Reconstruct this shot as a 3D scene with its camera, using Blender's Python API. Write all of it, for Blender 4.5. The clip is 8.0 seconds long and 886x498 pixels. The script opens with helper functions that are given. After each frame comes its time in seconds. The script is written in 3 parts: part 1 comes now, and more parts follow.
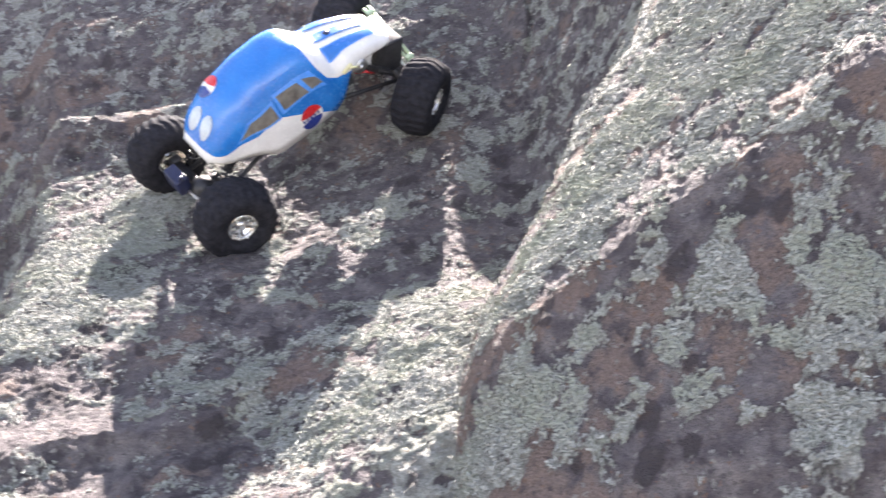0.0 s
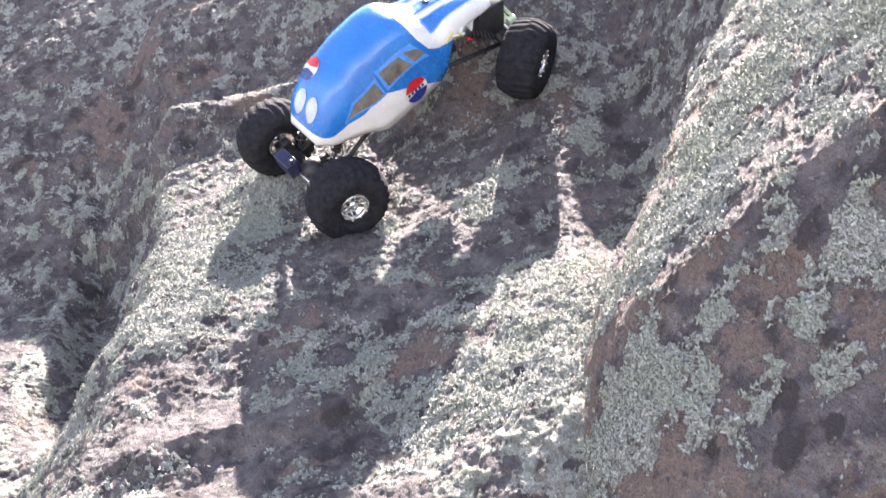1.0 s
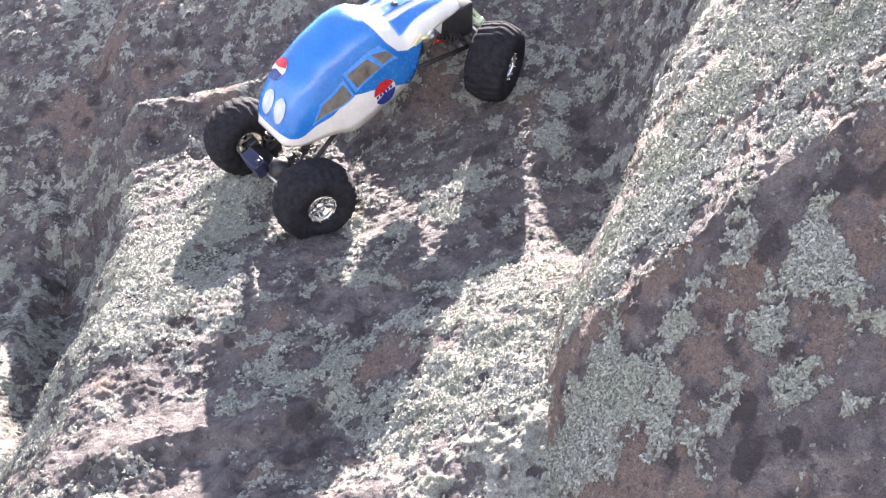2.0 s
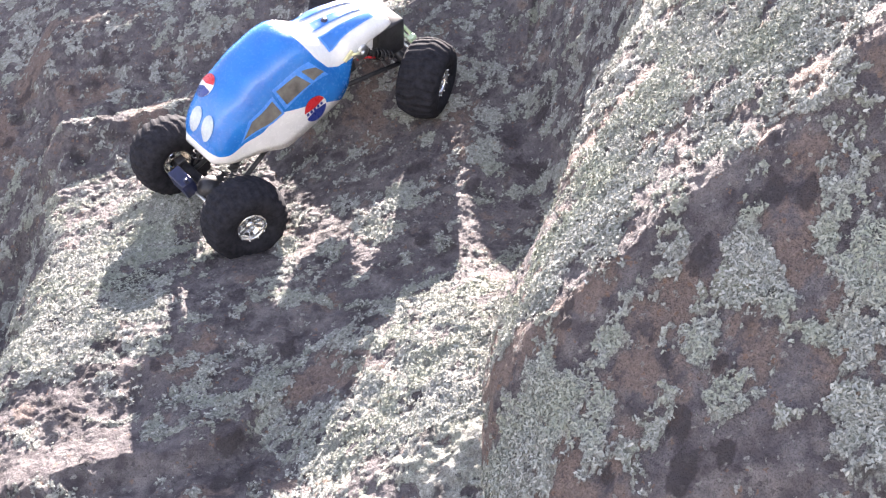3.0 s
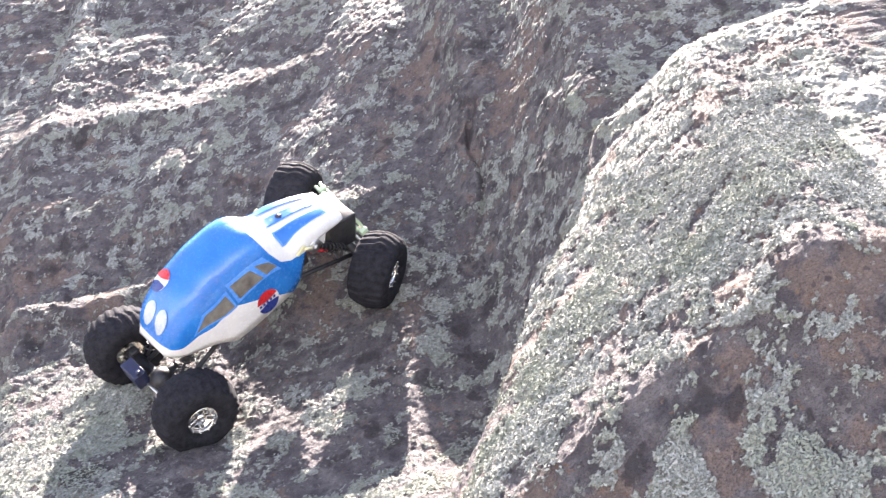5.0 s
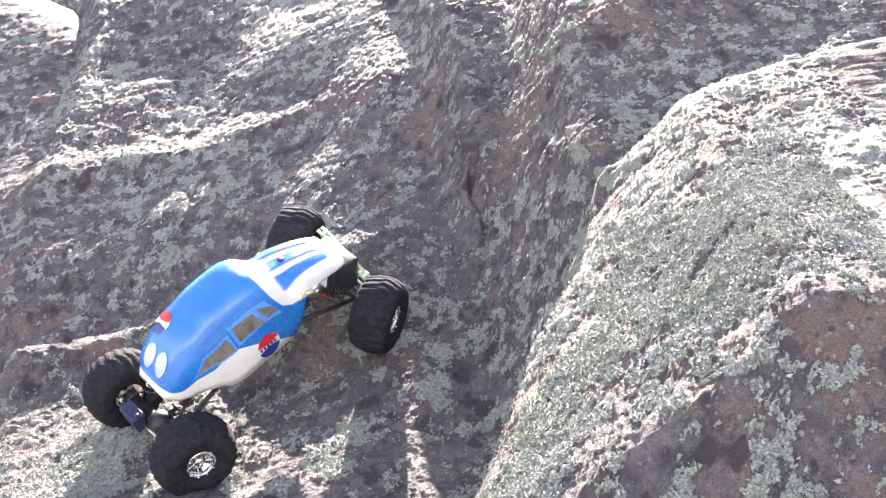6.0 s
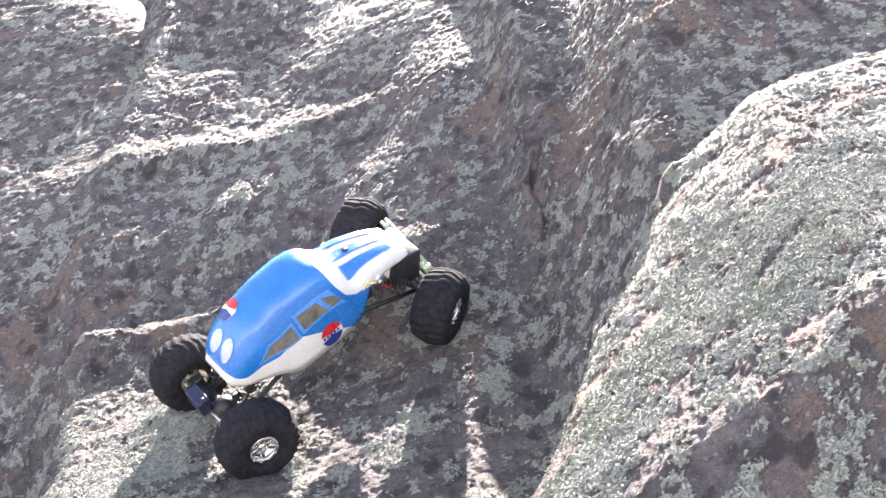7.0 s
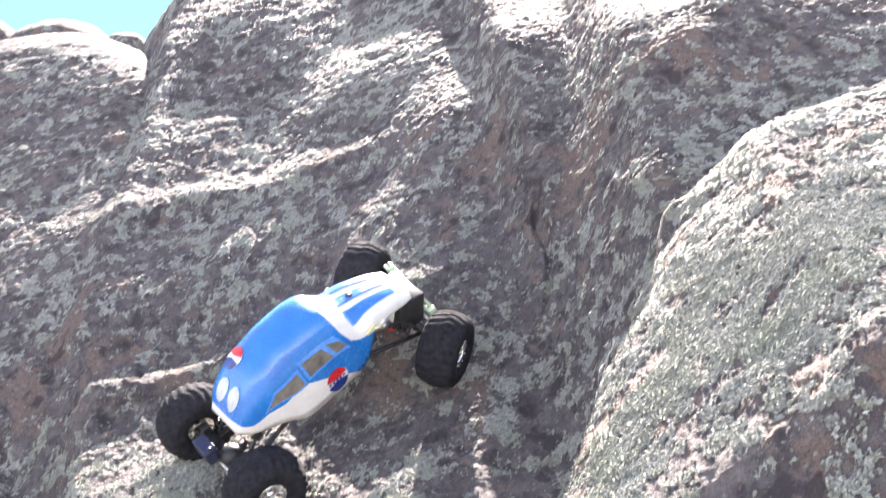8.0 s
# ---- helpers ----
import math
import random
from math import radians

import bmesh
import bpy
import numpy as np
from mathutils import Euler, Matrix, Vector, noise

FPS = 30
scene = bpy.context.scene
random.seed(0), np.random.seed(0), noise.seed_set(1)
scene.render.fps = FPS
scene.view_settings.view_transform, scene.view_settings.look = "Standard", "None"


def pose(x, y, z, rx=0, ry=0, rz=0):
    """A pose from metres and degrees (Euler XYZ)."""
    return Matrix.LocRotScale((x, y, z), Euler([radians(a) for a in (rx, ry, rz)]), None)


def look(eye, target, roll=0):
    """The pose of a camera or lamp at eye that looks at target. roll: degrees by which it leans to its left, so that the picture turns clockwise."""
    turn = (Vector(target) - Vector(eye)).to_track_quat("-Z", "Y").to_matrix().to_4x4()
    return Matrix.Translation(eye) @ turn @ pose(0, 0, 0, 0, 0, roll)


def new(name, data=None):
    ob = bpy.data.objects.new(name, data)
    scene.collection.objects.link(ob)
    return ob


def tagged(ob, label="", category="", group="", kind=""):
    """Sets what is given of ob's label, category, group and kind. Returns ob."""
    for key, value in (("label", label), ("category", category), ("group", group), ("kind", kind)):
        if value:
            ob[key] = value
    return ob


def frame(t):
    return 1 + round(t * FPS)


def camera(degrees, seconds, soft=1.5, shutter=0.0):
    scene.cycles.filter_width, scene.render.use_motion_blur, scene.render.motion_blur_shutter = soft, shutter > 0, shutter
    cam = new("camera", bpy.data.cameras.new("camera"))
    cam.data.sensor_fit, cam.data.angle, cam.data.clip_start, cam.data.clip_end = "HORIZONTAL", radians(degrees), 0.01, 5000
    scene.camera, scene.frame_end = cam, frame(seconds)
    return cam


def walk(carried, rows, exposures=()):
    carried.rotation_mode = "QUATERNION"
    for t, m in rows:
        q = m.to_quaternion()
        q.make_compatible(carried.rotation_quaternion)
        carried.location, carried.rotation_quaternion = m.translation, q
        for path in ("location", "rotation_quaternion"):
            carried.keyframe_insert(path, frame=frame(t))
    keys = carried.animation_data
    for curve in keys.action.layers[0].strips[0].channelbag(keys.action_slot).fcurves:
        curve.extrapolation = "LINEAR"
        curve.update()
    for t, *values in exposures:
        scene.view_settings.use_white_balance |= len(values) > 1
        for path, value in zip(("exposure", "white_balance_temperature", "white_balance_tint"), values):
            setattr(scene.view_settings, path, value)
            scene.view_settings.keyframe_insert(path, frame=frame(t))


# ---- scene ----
cam = camera(44.3, 8.0, soft=1.25, shutter=0.3)
PATH = [
    (0, (0.033, 0.056, 1.438), (-0.019, 2.013, 1.029), -1.4),
    (0.5, (0.035, 0.077, 1.451), (-0.228, 2.013, 1.026), -5.4),
    (1, (0.036, 0.098, 1.472), (-0.235, 2.017, 0.98), -6.5),
    (1.2, (0.04, 0.095, 1.484), (-0.174, 2.006, 0.934), -5.8),
    (2.3, (0.039, 0.096, 1.497), (-0.17, 2.027, 1.02), -5.3),
    (2.5, (0.037, 0.098, 1.496), (-0.137, 2.038, 1.044), -5.2),
    (3, (0.047, 0.116, 1.484), (-0.052, 2.052, 0.993), -5.3),
    (3.5, (0.039, 0.108, 1.49), (-0.098, 2.05, 1.032), -5.2),
    (4, (0.054, 0.098, 1.502), (-0.09, 2.054, 1.111), -5.8),
    (4.5, (0.067, 0.088, 1.533), (-0.022, 2.064, 1.239), -6.1),
    (5, (0.075, 0.085, 1.549), (0.069, 2.073, 1.331), -5.0),
    (5.2, (0.075, 0.085, 1.549), (0.091, 2.075, 1.346), -4.8),
    (6.5, (0.06, 0.078, 1.55), (0.036, 2.075, 1.436), -3.5),
    (7, (0.048, 0.07, 1.547), (-0.042, 2.063, 1.41), -3.4),
    (7.5, (0.043, 0.073, 1.542), (-0.106, 2.06, 1.365), -4.3),
    (8, (0.05, 0.064, 1.561), (-0.042, 2.061, 1.489), -4.8),
]
walk(cam, [(t, look(eye, target, roll)) for t, eye, target, roll in PATH],
     exposures=[(0.0, 2.70, 7300, 19), (1.0, 2.78, 7300, 20), (3.5, 2.82, 7350, 21), (5.0, 2.96, 7400, 20), (8.0, 2.93, 7450, 19)])

# ---------------------------------------------------------------- light
world = bpy.data.worlds.new("sky")
scene.world = world
world.use_nodes = True
SUN_EL, SUN_AZ = 39.7, 2.5          # degrees; azimuth from +y towards +x
wn = world.node_tree
wn.nodes.clear()
sky = wn.nodes.new("ShaderNodeTexSky")
sky.sky_type = "NISHITA"
sky.sun_disc = False
sky.sun_elevation = radians(SUN_EL)
sky.sun_rotation = radians(SUN_AZ)
sky.altitude = 2500
sky.dust_density = 1.6
sky.ozone_density = 1.0
bg = wn.nodes.new("ShaderNodeBackground")
bg.inputs["Strength"].default_value = 0.100
wo = wn.nodes.new("ShaderNodeOutputWorld")
haze = wn.nodes.new("ShaderNodeHueSaturation")
haze.inputs["Saturation"].default_value = 0.70
wn.links.new(sky.outputs[0], haze.inputs["Color"])
wn.links.new(haze.outputs[0], bg.inputs[0])
wn.links.new(bg.outputs[0], wo.inputs[0])
sun = new("sun", bpy.data.lights.new("sun", "SUN"))
sun.data.energy = 4.9
sun.data.angle = radians(0.5)
sun.data.color = (1.0, 1.0, 0.995)
_s = Vector((math.sin(radians(SUN_AZ)) * math.cos(radians(SUN_EL)), math.cos(radians(SUN_AZ)) * math.cos(radians(SUN_EL)), math.sin(radians(SUN_EL))))
sun.matrix_world = look(_s * 20, (0, 0, 0))


# ---------------------------------------------------------------- node helpers
def mat(name):
    m = bpy.data.materials.new(name)
    m.use_nodes = True
    nt = m.node_tree
    nt.nodes.clear()
    out = nt.nodes.new("ShaderNodeOutputMaterial")
    b = nt.nodes.new("ShaderNodeBsdfPrincipled")
    nt.links.new(b.outputs[0], out.inputs[0])
    return m, nt, b


def math_n(nt, op, a, b=None, clamp=False):
    n = nt.nodes.new("ShaderNodeMath")
    n.operation = op
    n.use_clamp = clamp
    for i, v in enumerate((a, b)):
        if v is None:
            continue
        if isinstance(v, (int, float)):
            n.inputs[i].default_value = v
        else:
            nt.links.new(v, n.inputs[i])
    return n.outputs[0]


def noise_n(nt, vec, scale, detail=4.0, rough=0.55, dist=0.0):
    n = nt.nodes.new("ShaderNodeTexNoise")
    n.inputs["Scale"].default_value = scale
    n.inputs["Detail"].default_value = detail
    n.inputs["Roughness"].default_value = rough
    n.inputs["Distortion"].default_value = dist
    if vec is not None:
        nt.links.new(vec, n.inputs["Vector"])
    return n.outputs[0]


def ramp(nt, fac, stops, mode="LINEAR"):
    n = nt.nodes.new("ShaderNodeValToRGB")
    n.color_ramp.interpolation = mode
    els = n.color_ramp.elements
    while len(els) < len(stops):
        els.new(0.5)
    for e, (p, c) in zip(els, stops):
        e.position = p
        e.color = (*c, 1) if isinstance(c, tuple) else (c, c, c, 1)
    nt.links.new(fac, n.inputs[0])
    return n.outputs[0]


def mixc(nt, fac, a, b):
    n = nt.nodes.new("ShaderNodeMix")
    n.data_type = "RGBA"
    for s, v in ((n.inputs[0], fac), (n.inputs[6], a), (n.inputs[7], b)):
        if isinstance(v, tuple):
            s.default_value = (*v, 1)
        elif isinstance(v, (int, float)):
            s.default_value = v
        else:
            nt.links.new(v, s)
    return n.outputs[2]


def bump(nt, b, height, dist, strength=1.0, prev=None):
    n = nt.nodes.new("ShaderNodeBump")
    n.inputs["Distance"].default_value = dist
    n.inputs["Strength"].default_value = strength
    nt.links.new(height, n.inputs["Height"])
    if prev is not None:
        nt.links.new(prev, n.inputs["Normal"])
    nt.links.new(n.outputs[0], b.inputs["Normal"])
    return n.outputs[0]


# ---------------------------------------------------------------- materials
def rock_material(name):
    """Weathered granite with pale foliose lichen, rust stains, black crusts and some painted shade in the dark field;
    the fields come with the mesh.
    """
    m, nt, b = mat(name)
    tc = nt.nodes.new("ShaderNodeTexCoord").outputs["Object"]

    def field(n):
        a = nt.nodes.new("ShaderNodeAttribute")
        a.attribute_name = n
        return a.outputs["Fac"]

    def plus(a, b2, k, mid=0.5):
        return math_n(nt, "ADD", a, math_n(nt, "MULTIPLY", math_n(nt, "SUBTRACT", b2, mid), k))
    grain = noise_n(nt, tc, 520, 3, 0.7)
    fine = noise_n(nt, tc, 210, 4, 0.65)
    mid = noise_n(nt, tc, 36, 5, 0.62)
    big = noise_n(nt, tc, 13, 4, 0.55)
    stone = ramp(nt, mid, [(0.34, (0.060, 0.050, 0.055)), (0.45, (0.122, 0.105, 0.109)), (0.54, (0.190, 0.168, 0.166)), (0.68, (0.278, 0.249, 0.238))])
    stone = mixc(nt, ramp(nt, big, [(0.42, 0.0), (0.62, 0.6)]), stone, (0.165, 0.142, 0.148))
    rust = ramp(nt, fine, [(0.3, (0.165, 0.117, 0.100)), (0.7, (0.325, 0.240, 0.200))])
    rf = plus(plus(field("rust"), mid, 0.6), fine, 0.25)
    col = mixc(nt, ramp(nt, rf, [(0.50, 0.0), (0.64, 0.85)]), stone, rust)
    lf = plus(plus(plus(field("lichen"), field("lobe"), -0.24, 0.42), fine, 0.34), mid, 0.34)
    lcol = ramp(nt, plus(fine, field("lobe"), -0.30, 0.35), [(0.25, (0.225, 0.228, 0.205)), (0.42, (0.39, 0.40, 0.362)), (0.66, (0.56, 0.565, 0.525))])
    lcol = mixc(nt, ramp(nt, big, [(0.47, 0.0), (0.62, 0.55)]), lcol, (0.31, 0.34, 0.245))
    lcol = mixc(nt, ramp(nt, noise_n(nt, tc, 90, 3, 0.6), [(0.40, 0.65), (0.54, 0.0)]), lcol, (0.21, 0.205, 0.175))
    col = mixc(nt, ramp(nt, lf, [(0.43, 0.0), (0.50, 0.55)]), col, (0.075, 0.066, 0.066))
    col = mixc(nt, ramp(nt, lf, [(0.50, 0.0), (0.54, 1.0)]), col, lcol)
    vor = nt.nodes.new("ShaderNodeTexVoronoi")
    vor.inputs["Scale"].default_value = 120
    wrp = nt.nodes.new("ShaderNodeTexNoise")
    wrp.inputs["Scale"].default_value = 150
    nt.links.new(tc, wrp.inputs["Vector"])
    vadd = nt.nodes.new("ShaderNodeVectorMath")
    vadd.operation = "MULTIPLY_ADD"
    vadd.inputs[1].default_value = (0.012, 0.012, 0.012)
    nt.links.new(wrp.outputs["Color"], vadd.inputs[0])
    nt.links.new(tc, vadd.inputs[2])
    nt.links.new(vadd.outputs[0], vor.inputs["Vector"])
    sep = nt.nodes.new("ShaderNodeSeparateColor")
    nt.links.new(vor.outputs["Color"], sep.inputs[0])
    rim = plus(vor.outputs["Distance"], fine, 0.5)
    fleck = math_n(nt, "MULTIPLY", math_n(nt, "LESS_THAN", rim, 0.34), math_n(nt, "GREATER_THAN", sep.outputs[0], 0.62))
    tint = ramp(nt, sep.outputs[1], [(0.0, (0.34, 0.34, 0.30)), (0.45, (0.46, 0.45, 0.40)), (0.5, (0.26, 0.15, 0.10)), (0.72, (0.30, 0.19, 0.13)), (0.74, (0.06, 0.05, 0.055)), (1.0, (0.09, 0.075, 0.08))], "CONSTANT")
    col = mixc(nt, math_n(nt, "MULTIPLY", fleck, 0.6), col, tint)
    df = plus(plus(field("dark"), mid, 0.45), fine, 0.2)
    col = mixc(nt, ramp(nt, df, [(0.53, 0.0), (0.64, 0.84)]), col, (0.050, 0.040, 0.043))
    col = mixc(nt, math_n(nt, "MULTIPLY", ramp(nt, grain, [(0.36, 1.0), (0.5, 0.0)]), 0.6), col, (0.05, 0.045, 0.045))
    nt.links.new(col, b.inputs["Base Color"])
    b.inputs["Roughness"].default_value = 0.8
    b.inputs["Specular IOR Level"].default_value = 0.4
    p = bump(nt, b, fine, 0.010, 0.9)
    bump(nt, b, grain, 0.003, 0.8, p)
    return m


def plain(name, color, rough=0.5, metal=0.0, var=0.12, scale=60, coat=0.0, bumpd=0.0):
    """One paint or plastic, with slight dust and scuffs."""
    m, nt, b = mat(name)
    tc = nt.nodes.new("ShaderNodeTexCoord").outputs["Object"]
    n = noise_n(nt, tc, scale, 5, 0.6)
    lo = tuple(max(c * (1 - var), 0) for c in color)
    hi = tuple(min(c * (1 + var) + 0.01 * var, 1) for c in color)
    nt.links.new(ramp(nt, n, [(0.3, lo), (0.7, hi)]), b.inputs["Base Color"])
    b.inputs["Metallic"].default_value = metal
    nt.links.new(ramp(nt, noise_n(nt, tc, scale * 3, 3), [(0.3, max(rough - 0.08, 0.03)), (0.7, min(rough + 0.1, 1.0))]), b.inputs["Roughness"])
    b.inputs["Coat Weight"].default_value = coat
    b.inputs["Coat Roughness"].default_value = 0.08
    if bumpd:
        bump(nt, b, noise_n(nt, tc, scale * 4, 3), bumpd, 0.7)
    return m


def lichen_material():
    m, nt, b = mat("lichen")
    tc = nt.nodes.new("ShaderNodeTexCoord").outputs["Object"]
    isl = nt.nodes.new("ShaderNodeNewGeometry").outputs["Random Per Island"]
    col = ramp(nt, isl, [(0.0, (0.25, 0.255, 0.228)), (0.4, (0.35, 0.36, 0.322)), (0.75, (0.42, 0.43, 0.392)), (1.0, (0.52, 0.525, 0.485))])
    big = noise_n(nt, tc, 7, 4, 0.55)
    col = mixc(nt, ramp(nt, big, [(0.47, 0.0), (0.62, 0.5)]), col, (0.31, 0.34, 0.245))
    nt.links.new(col, b.inputs["Base Color"])
    b.inputs["Roughness"].default_value = 0.85
    bump(nt, b, noise_n(nt, tc, 520, 3, 0.7), 0.001, 0.6)
    return m


LICHEN = lichen_material()
ROCK = rock_material("lichen_granite")
BLUE = plain("blue_paint", (0.006, 0.165, 0.54), 0.22, 0.0, 0.18, 25, 0.6)
WHITE = plain("white_paint", (0.80, 0.80, 0.79), 0.3, 0.0, 0.06, 40, 0.4)
RUBBER = plain("rubber", (0.019, 0.019, 0.024), 0.88, 0.0, 0.4, 90, 0.0, 0.0006)
RUBBER.node_tree.nodes["Principled BSDF"].inputs["Specular IOR Level"].default_value = 0.15
CHROME = plain("chrome", (0.75, 0.75, 0.74), 0.16, 1.0, 0.12, 80)
ALU = plain("aluminium", (0.55, 0.56, 0.56), 0.35, 1.0, 0.12, 80)
BLACK = plain("black_plastic", (0.024, 0.024, 0.027), 0.45, 0.0, 0.4, 80)
NAVY = plain("navy_plastic", (0.012, 0.017, 0.055), 0.4, 0.0, 0.3, 80)
PANE = plain("smoked_pane", (0.17, 0.155, 0.135), 0.12, 0.0, 0.45, 45, 0.5)
TRIM = plain("pale_blue_trim", (0.07, 0.30, 0.80), 0.25, 0.0, 0.1, 60, 0.5)
LENS = plain("headlight_decal", (0.42, 0.49, 0.54), 0.25, 0.0, 0.2, 90, 0.5)
RED = plain("red_decal", (0.62, 0.02, 0.025), 0.3, 0.0, 0.1, 90, 0.4)
DBLUE = plain("dark_blue_decal", (0.012, 0.03, 0.20), 0.3, 0.0, 0.1, 90, 0.4)
GREEN = plain("pale_green_tube", (0.50, 0.62, 0.42), 0.35, 0.0, 0.15, 60)
YELLOW = plain("cream_clip", (0.72, 0.69, 0.42), 0.4, 0.0, 0.15, 60)
SOIL = plain("dry_soil", (0.17, 0.135, 0.10), 0.95, 0.0, 0.35, 3, 0.0, 0.01)


# ---------------------------------------------------------------- rock forms
def ss(a, b, x):
    t = np.clip((x - a) / (b - a), 0, 1)
    return t * t * (3 - 2 * t)


_perm = np.random.RandomState(7).permutation(256)
_perm = np.concatenate([_perm, _perm, _perm])
_grad = np.random.RandomState(8).normal(size=(256, 3))
_grad /= np.linalg.norm(_grad, axis=1)[:, None]


def perlin(p):
    """Gradient noise of the points p (n x 3), about -0.7 to 0.7."""
    i = np.floor(p).astype(np.int64)
    f = (p - i).astype(np.float32)
    u = f * f * f * (f * (f * 6 - 15) + 10)
    i &= 255
    out = 0
    for dx in (0, 1):
        wx = u[:, 0] if dx else 1 - u[:, 0]
        a = _perm[i[:, 0] + dx]
        for dy in (0, 1):
            wy = wx * (u[:, 1] if dy else 1 - u[:, 1])
            c = _perm[a + ((i[:, 1] + dy) & 255)]
            for dz in (0, 1):
                g = _grad[_perm[c + ((i[:, 2] + dz) & 255)]]
                d = g[:, 0] * (f[:, 0] - dx) + g[:, 1] * (f[:, 1] - dy) + g[:, 2] * (f[:, 2] - dz)
                out = out + d * wy * (u[:, 2] if dz else 1 - u[:, 2])
    return out


def fbm(p, scale, octaves=3, gain=0.5, seed=0.0):
    q = p * scale + np.array([seed * 17.3, seed * 5.1, seed * 9.7])
    out, a = 0, 1.0
    for _ in range(octaves):
        out = out + a * perlin(q)
        q = q * 2.03 + 11.7
        a *= gain
    return out


def cells(p, scale):
    """Distance to the nearest point of a jittered lattice, 0 to about 1: the lobes of the lichen."""
    q = p * scale
    i = np.floor(q).astype(np.int64)
    f = (q - i).astype(np.float32)
    best = np.full(len(p), 9.0, np.float32)
    for dx in (-1, 0, 1):
        a = _perm[(i[:, 0] + dx) & 255]
        for dy in (-1, 0, 1):
            c = _perm[a + ((i[:, 1] + dy) & 255)]
            for dz in (-1, 0, 1):
                h = _perm[c + ((i[:, 2] + dz) & 255)]
                j = _grad[h] * 0.45 + 0.5
                d = (f[:, 0] - dx - j[:, 0]) ** 2 + (f[:, 1] - dy - j[:, 1]) ** 2 + (f[:, 2] - dz - j[:, 2]) ** 2
                best = np.minimum(best, d)
    return np.sqrt(best)


def side(x, y, line):
    """Signed distance in plan from a line of points: positive on the right of its run."""
    best = np.full(np.shape(x), 1e9)
    sign = np.ones(np.shape(x))
    for (x0, y0), (x1, y1) in zip(line, line[1:]):
        dx, dy = x1 - x0, y1 - y0
        t = np.clip(((x - x0) * dx + (y - y0) * dy) / (dx * dx + dy * dy), 0, 1)
        ex, ey = x - x0 - t * dx, y - y0 - t * dy
        d = np.hypot(ex, ey)
        cr = dy * (x - x0) - dx * (y - y0)
        near = d < best - 1e-9
        best = np.where(near, d, best)
        sign = np.where(near, np.sign(cr), sign)
    return best * sign


def smax(a, b, k):
    h = np.clip(0.5 + 0.5 * (a - b) / k, 0, 1)
    return b + (a - b) * h + k * h * (1 - h)


def smin(a, b, k):
    return -smax(-a, -b, k)


SLOPE_Y = (-1.0, 0.3, 0.9, 1.15, 1.4, 1.64, 1.9, 2.08, 2.3, 2.5, 2.82, 2.97, 3.5, 3.9, 4.6, 6.0, 8.0, 12.0)
SLOPE_Z = (-1.2, 0.0, 0.710, 0.840, 0.921, 1.013, 1.07, 1.12, 1.25, 1.40, 1.655, 1.755, 2.162, 2.462, 2.72, 2.72, 2.6, 1.2)
SLAB_EDGE = ((-0.60, 0.9), (-0.645, 1.45), (-0.665, 1.6), (-0.705, 1.85), (-0.73, 2.0), (-0.79, 2.2), (-0.87, 2.5), (-0.88, 2.75), (-0.87, 3.0), (-0.89, 3.25), (-0.905, 3.5), (-0.92, 3.8), (-0.94, 4.2))
LIP_A = ((-1.0, 2.235), (-0.74, 2.29), (-0.63, 2.31), (-0.54, 2.35), (-0.42, 2.345), (-0.32, 2.355), (-0.19, 2.315), (-0.07, 2.315), (0.1, 2.365))
LIP_B = ((-1.3, 2.79), (-0.88, 2.778), (-0.756, 2.808), (-0.612, 2.818), (-0.464, 2.812), (-0.318, 2.806), (0.0, 2.86), (0.3, 3.0))
LIP_C = ((-0.56, 1.36), (-0.46, 1.395), (-0.40, 1.39), (-0.31, 1.44), (-0.20, 1.53), (-0.10, 1.60), (0.0, 1.67), (0.08, 1.72))
BOULDER_EDGE = ((-0.30, 0.2), (-0.05, 0.9), (0.0, 1.1), (0.03, 1.2), (0.045, 1.34), (0.075, 1.425), (0.115, 1.46), (0.135, 1.49), (0.165, 1.565), (0.19, 1.62), (0.232, 1.67), (0.28, 1.71), (0.305, 1.79), (0.33, 1.865), (0.37, 1.875), (0.44, 1.85), (0.57, 1.90), (0.70, 1.92), (1.4, 2.03), (3.0, 2.15))


def lip(x, y, line, height, run, back):
    """A rounded, uneven ledge along a line that runs to +x: the rock above it is raised, and falls back to the slope further up."""
    wob = perlin(np.stack([x * 9, y * 9, 0 * x + height * 91], -1)) + 0.6 * perlin(np.stack([x * 31, y * 31, 0 * x + 3.3], -1))
    d = -side(x, y, line) + 0.025 * wob
    amp = height * (0.85 + 0.9 * perlin(np.stack([x * 6 + 31, y * 2, 0 * x + 4.2], -1)) + 0.9 * perlin(np.stack([x * 27, y * 20, 0 * x + 6.1], -1)))
    return amp * (ss(-run, 0.0, d) * (1 - ss(0.0, back, d)) - 0.8 * np.exp(-(d / 0.16) ** 2))


def sink(x, y, z):
    """The outcrop rounds off into the soil at its sides and its back."""
    k = np.maximum(ss(2.2, 3.7, np.abs(x + 0.1 + 0.3 * np.sin(y * 1.7))), ss(6.8, 9.4, y + 0.3 * np.sin(x * 1.9)))
    return z - (z + 0.4) * k


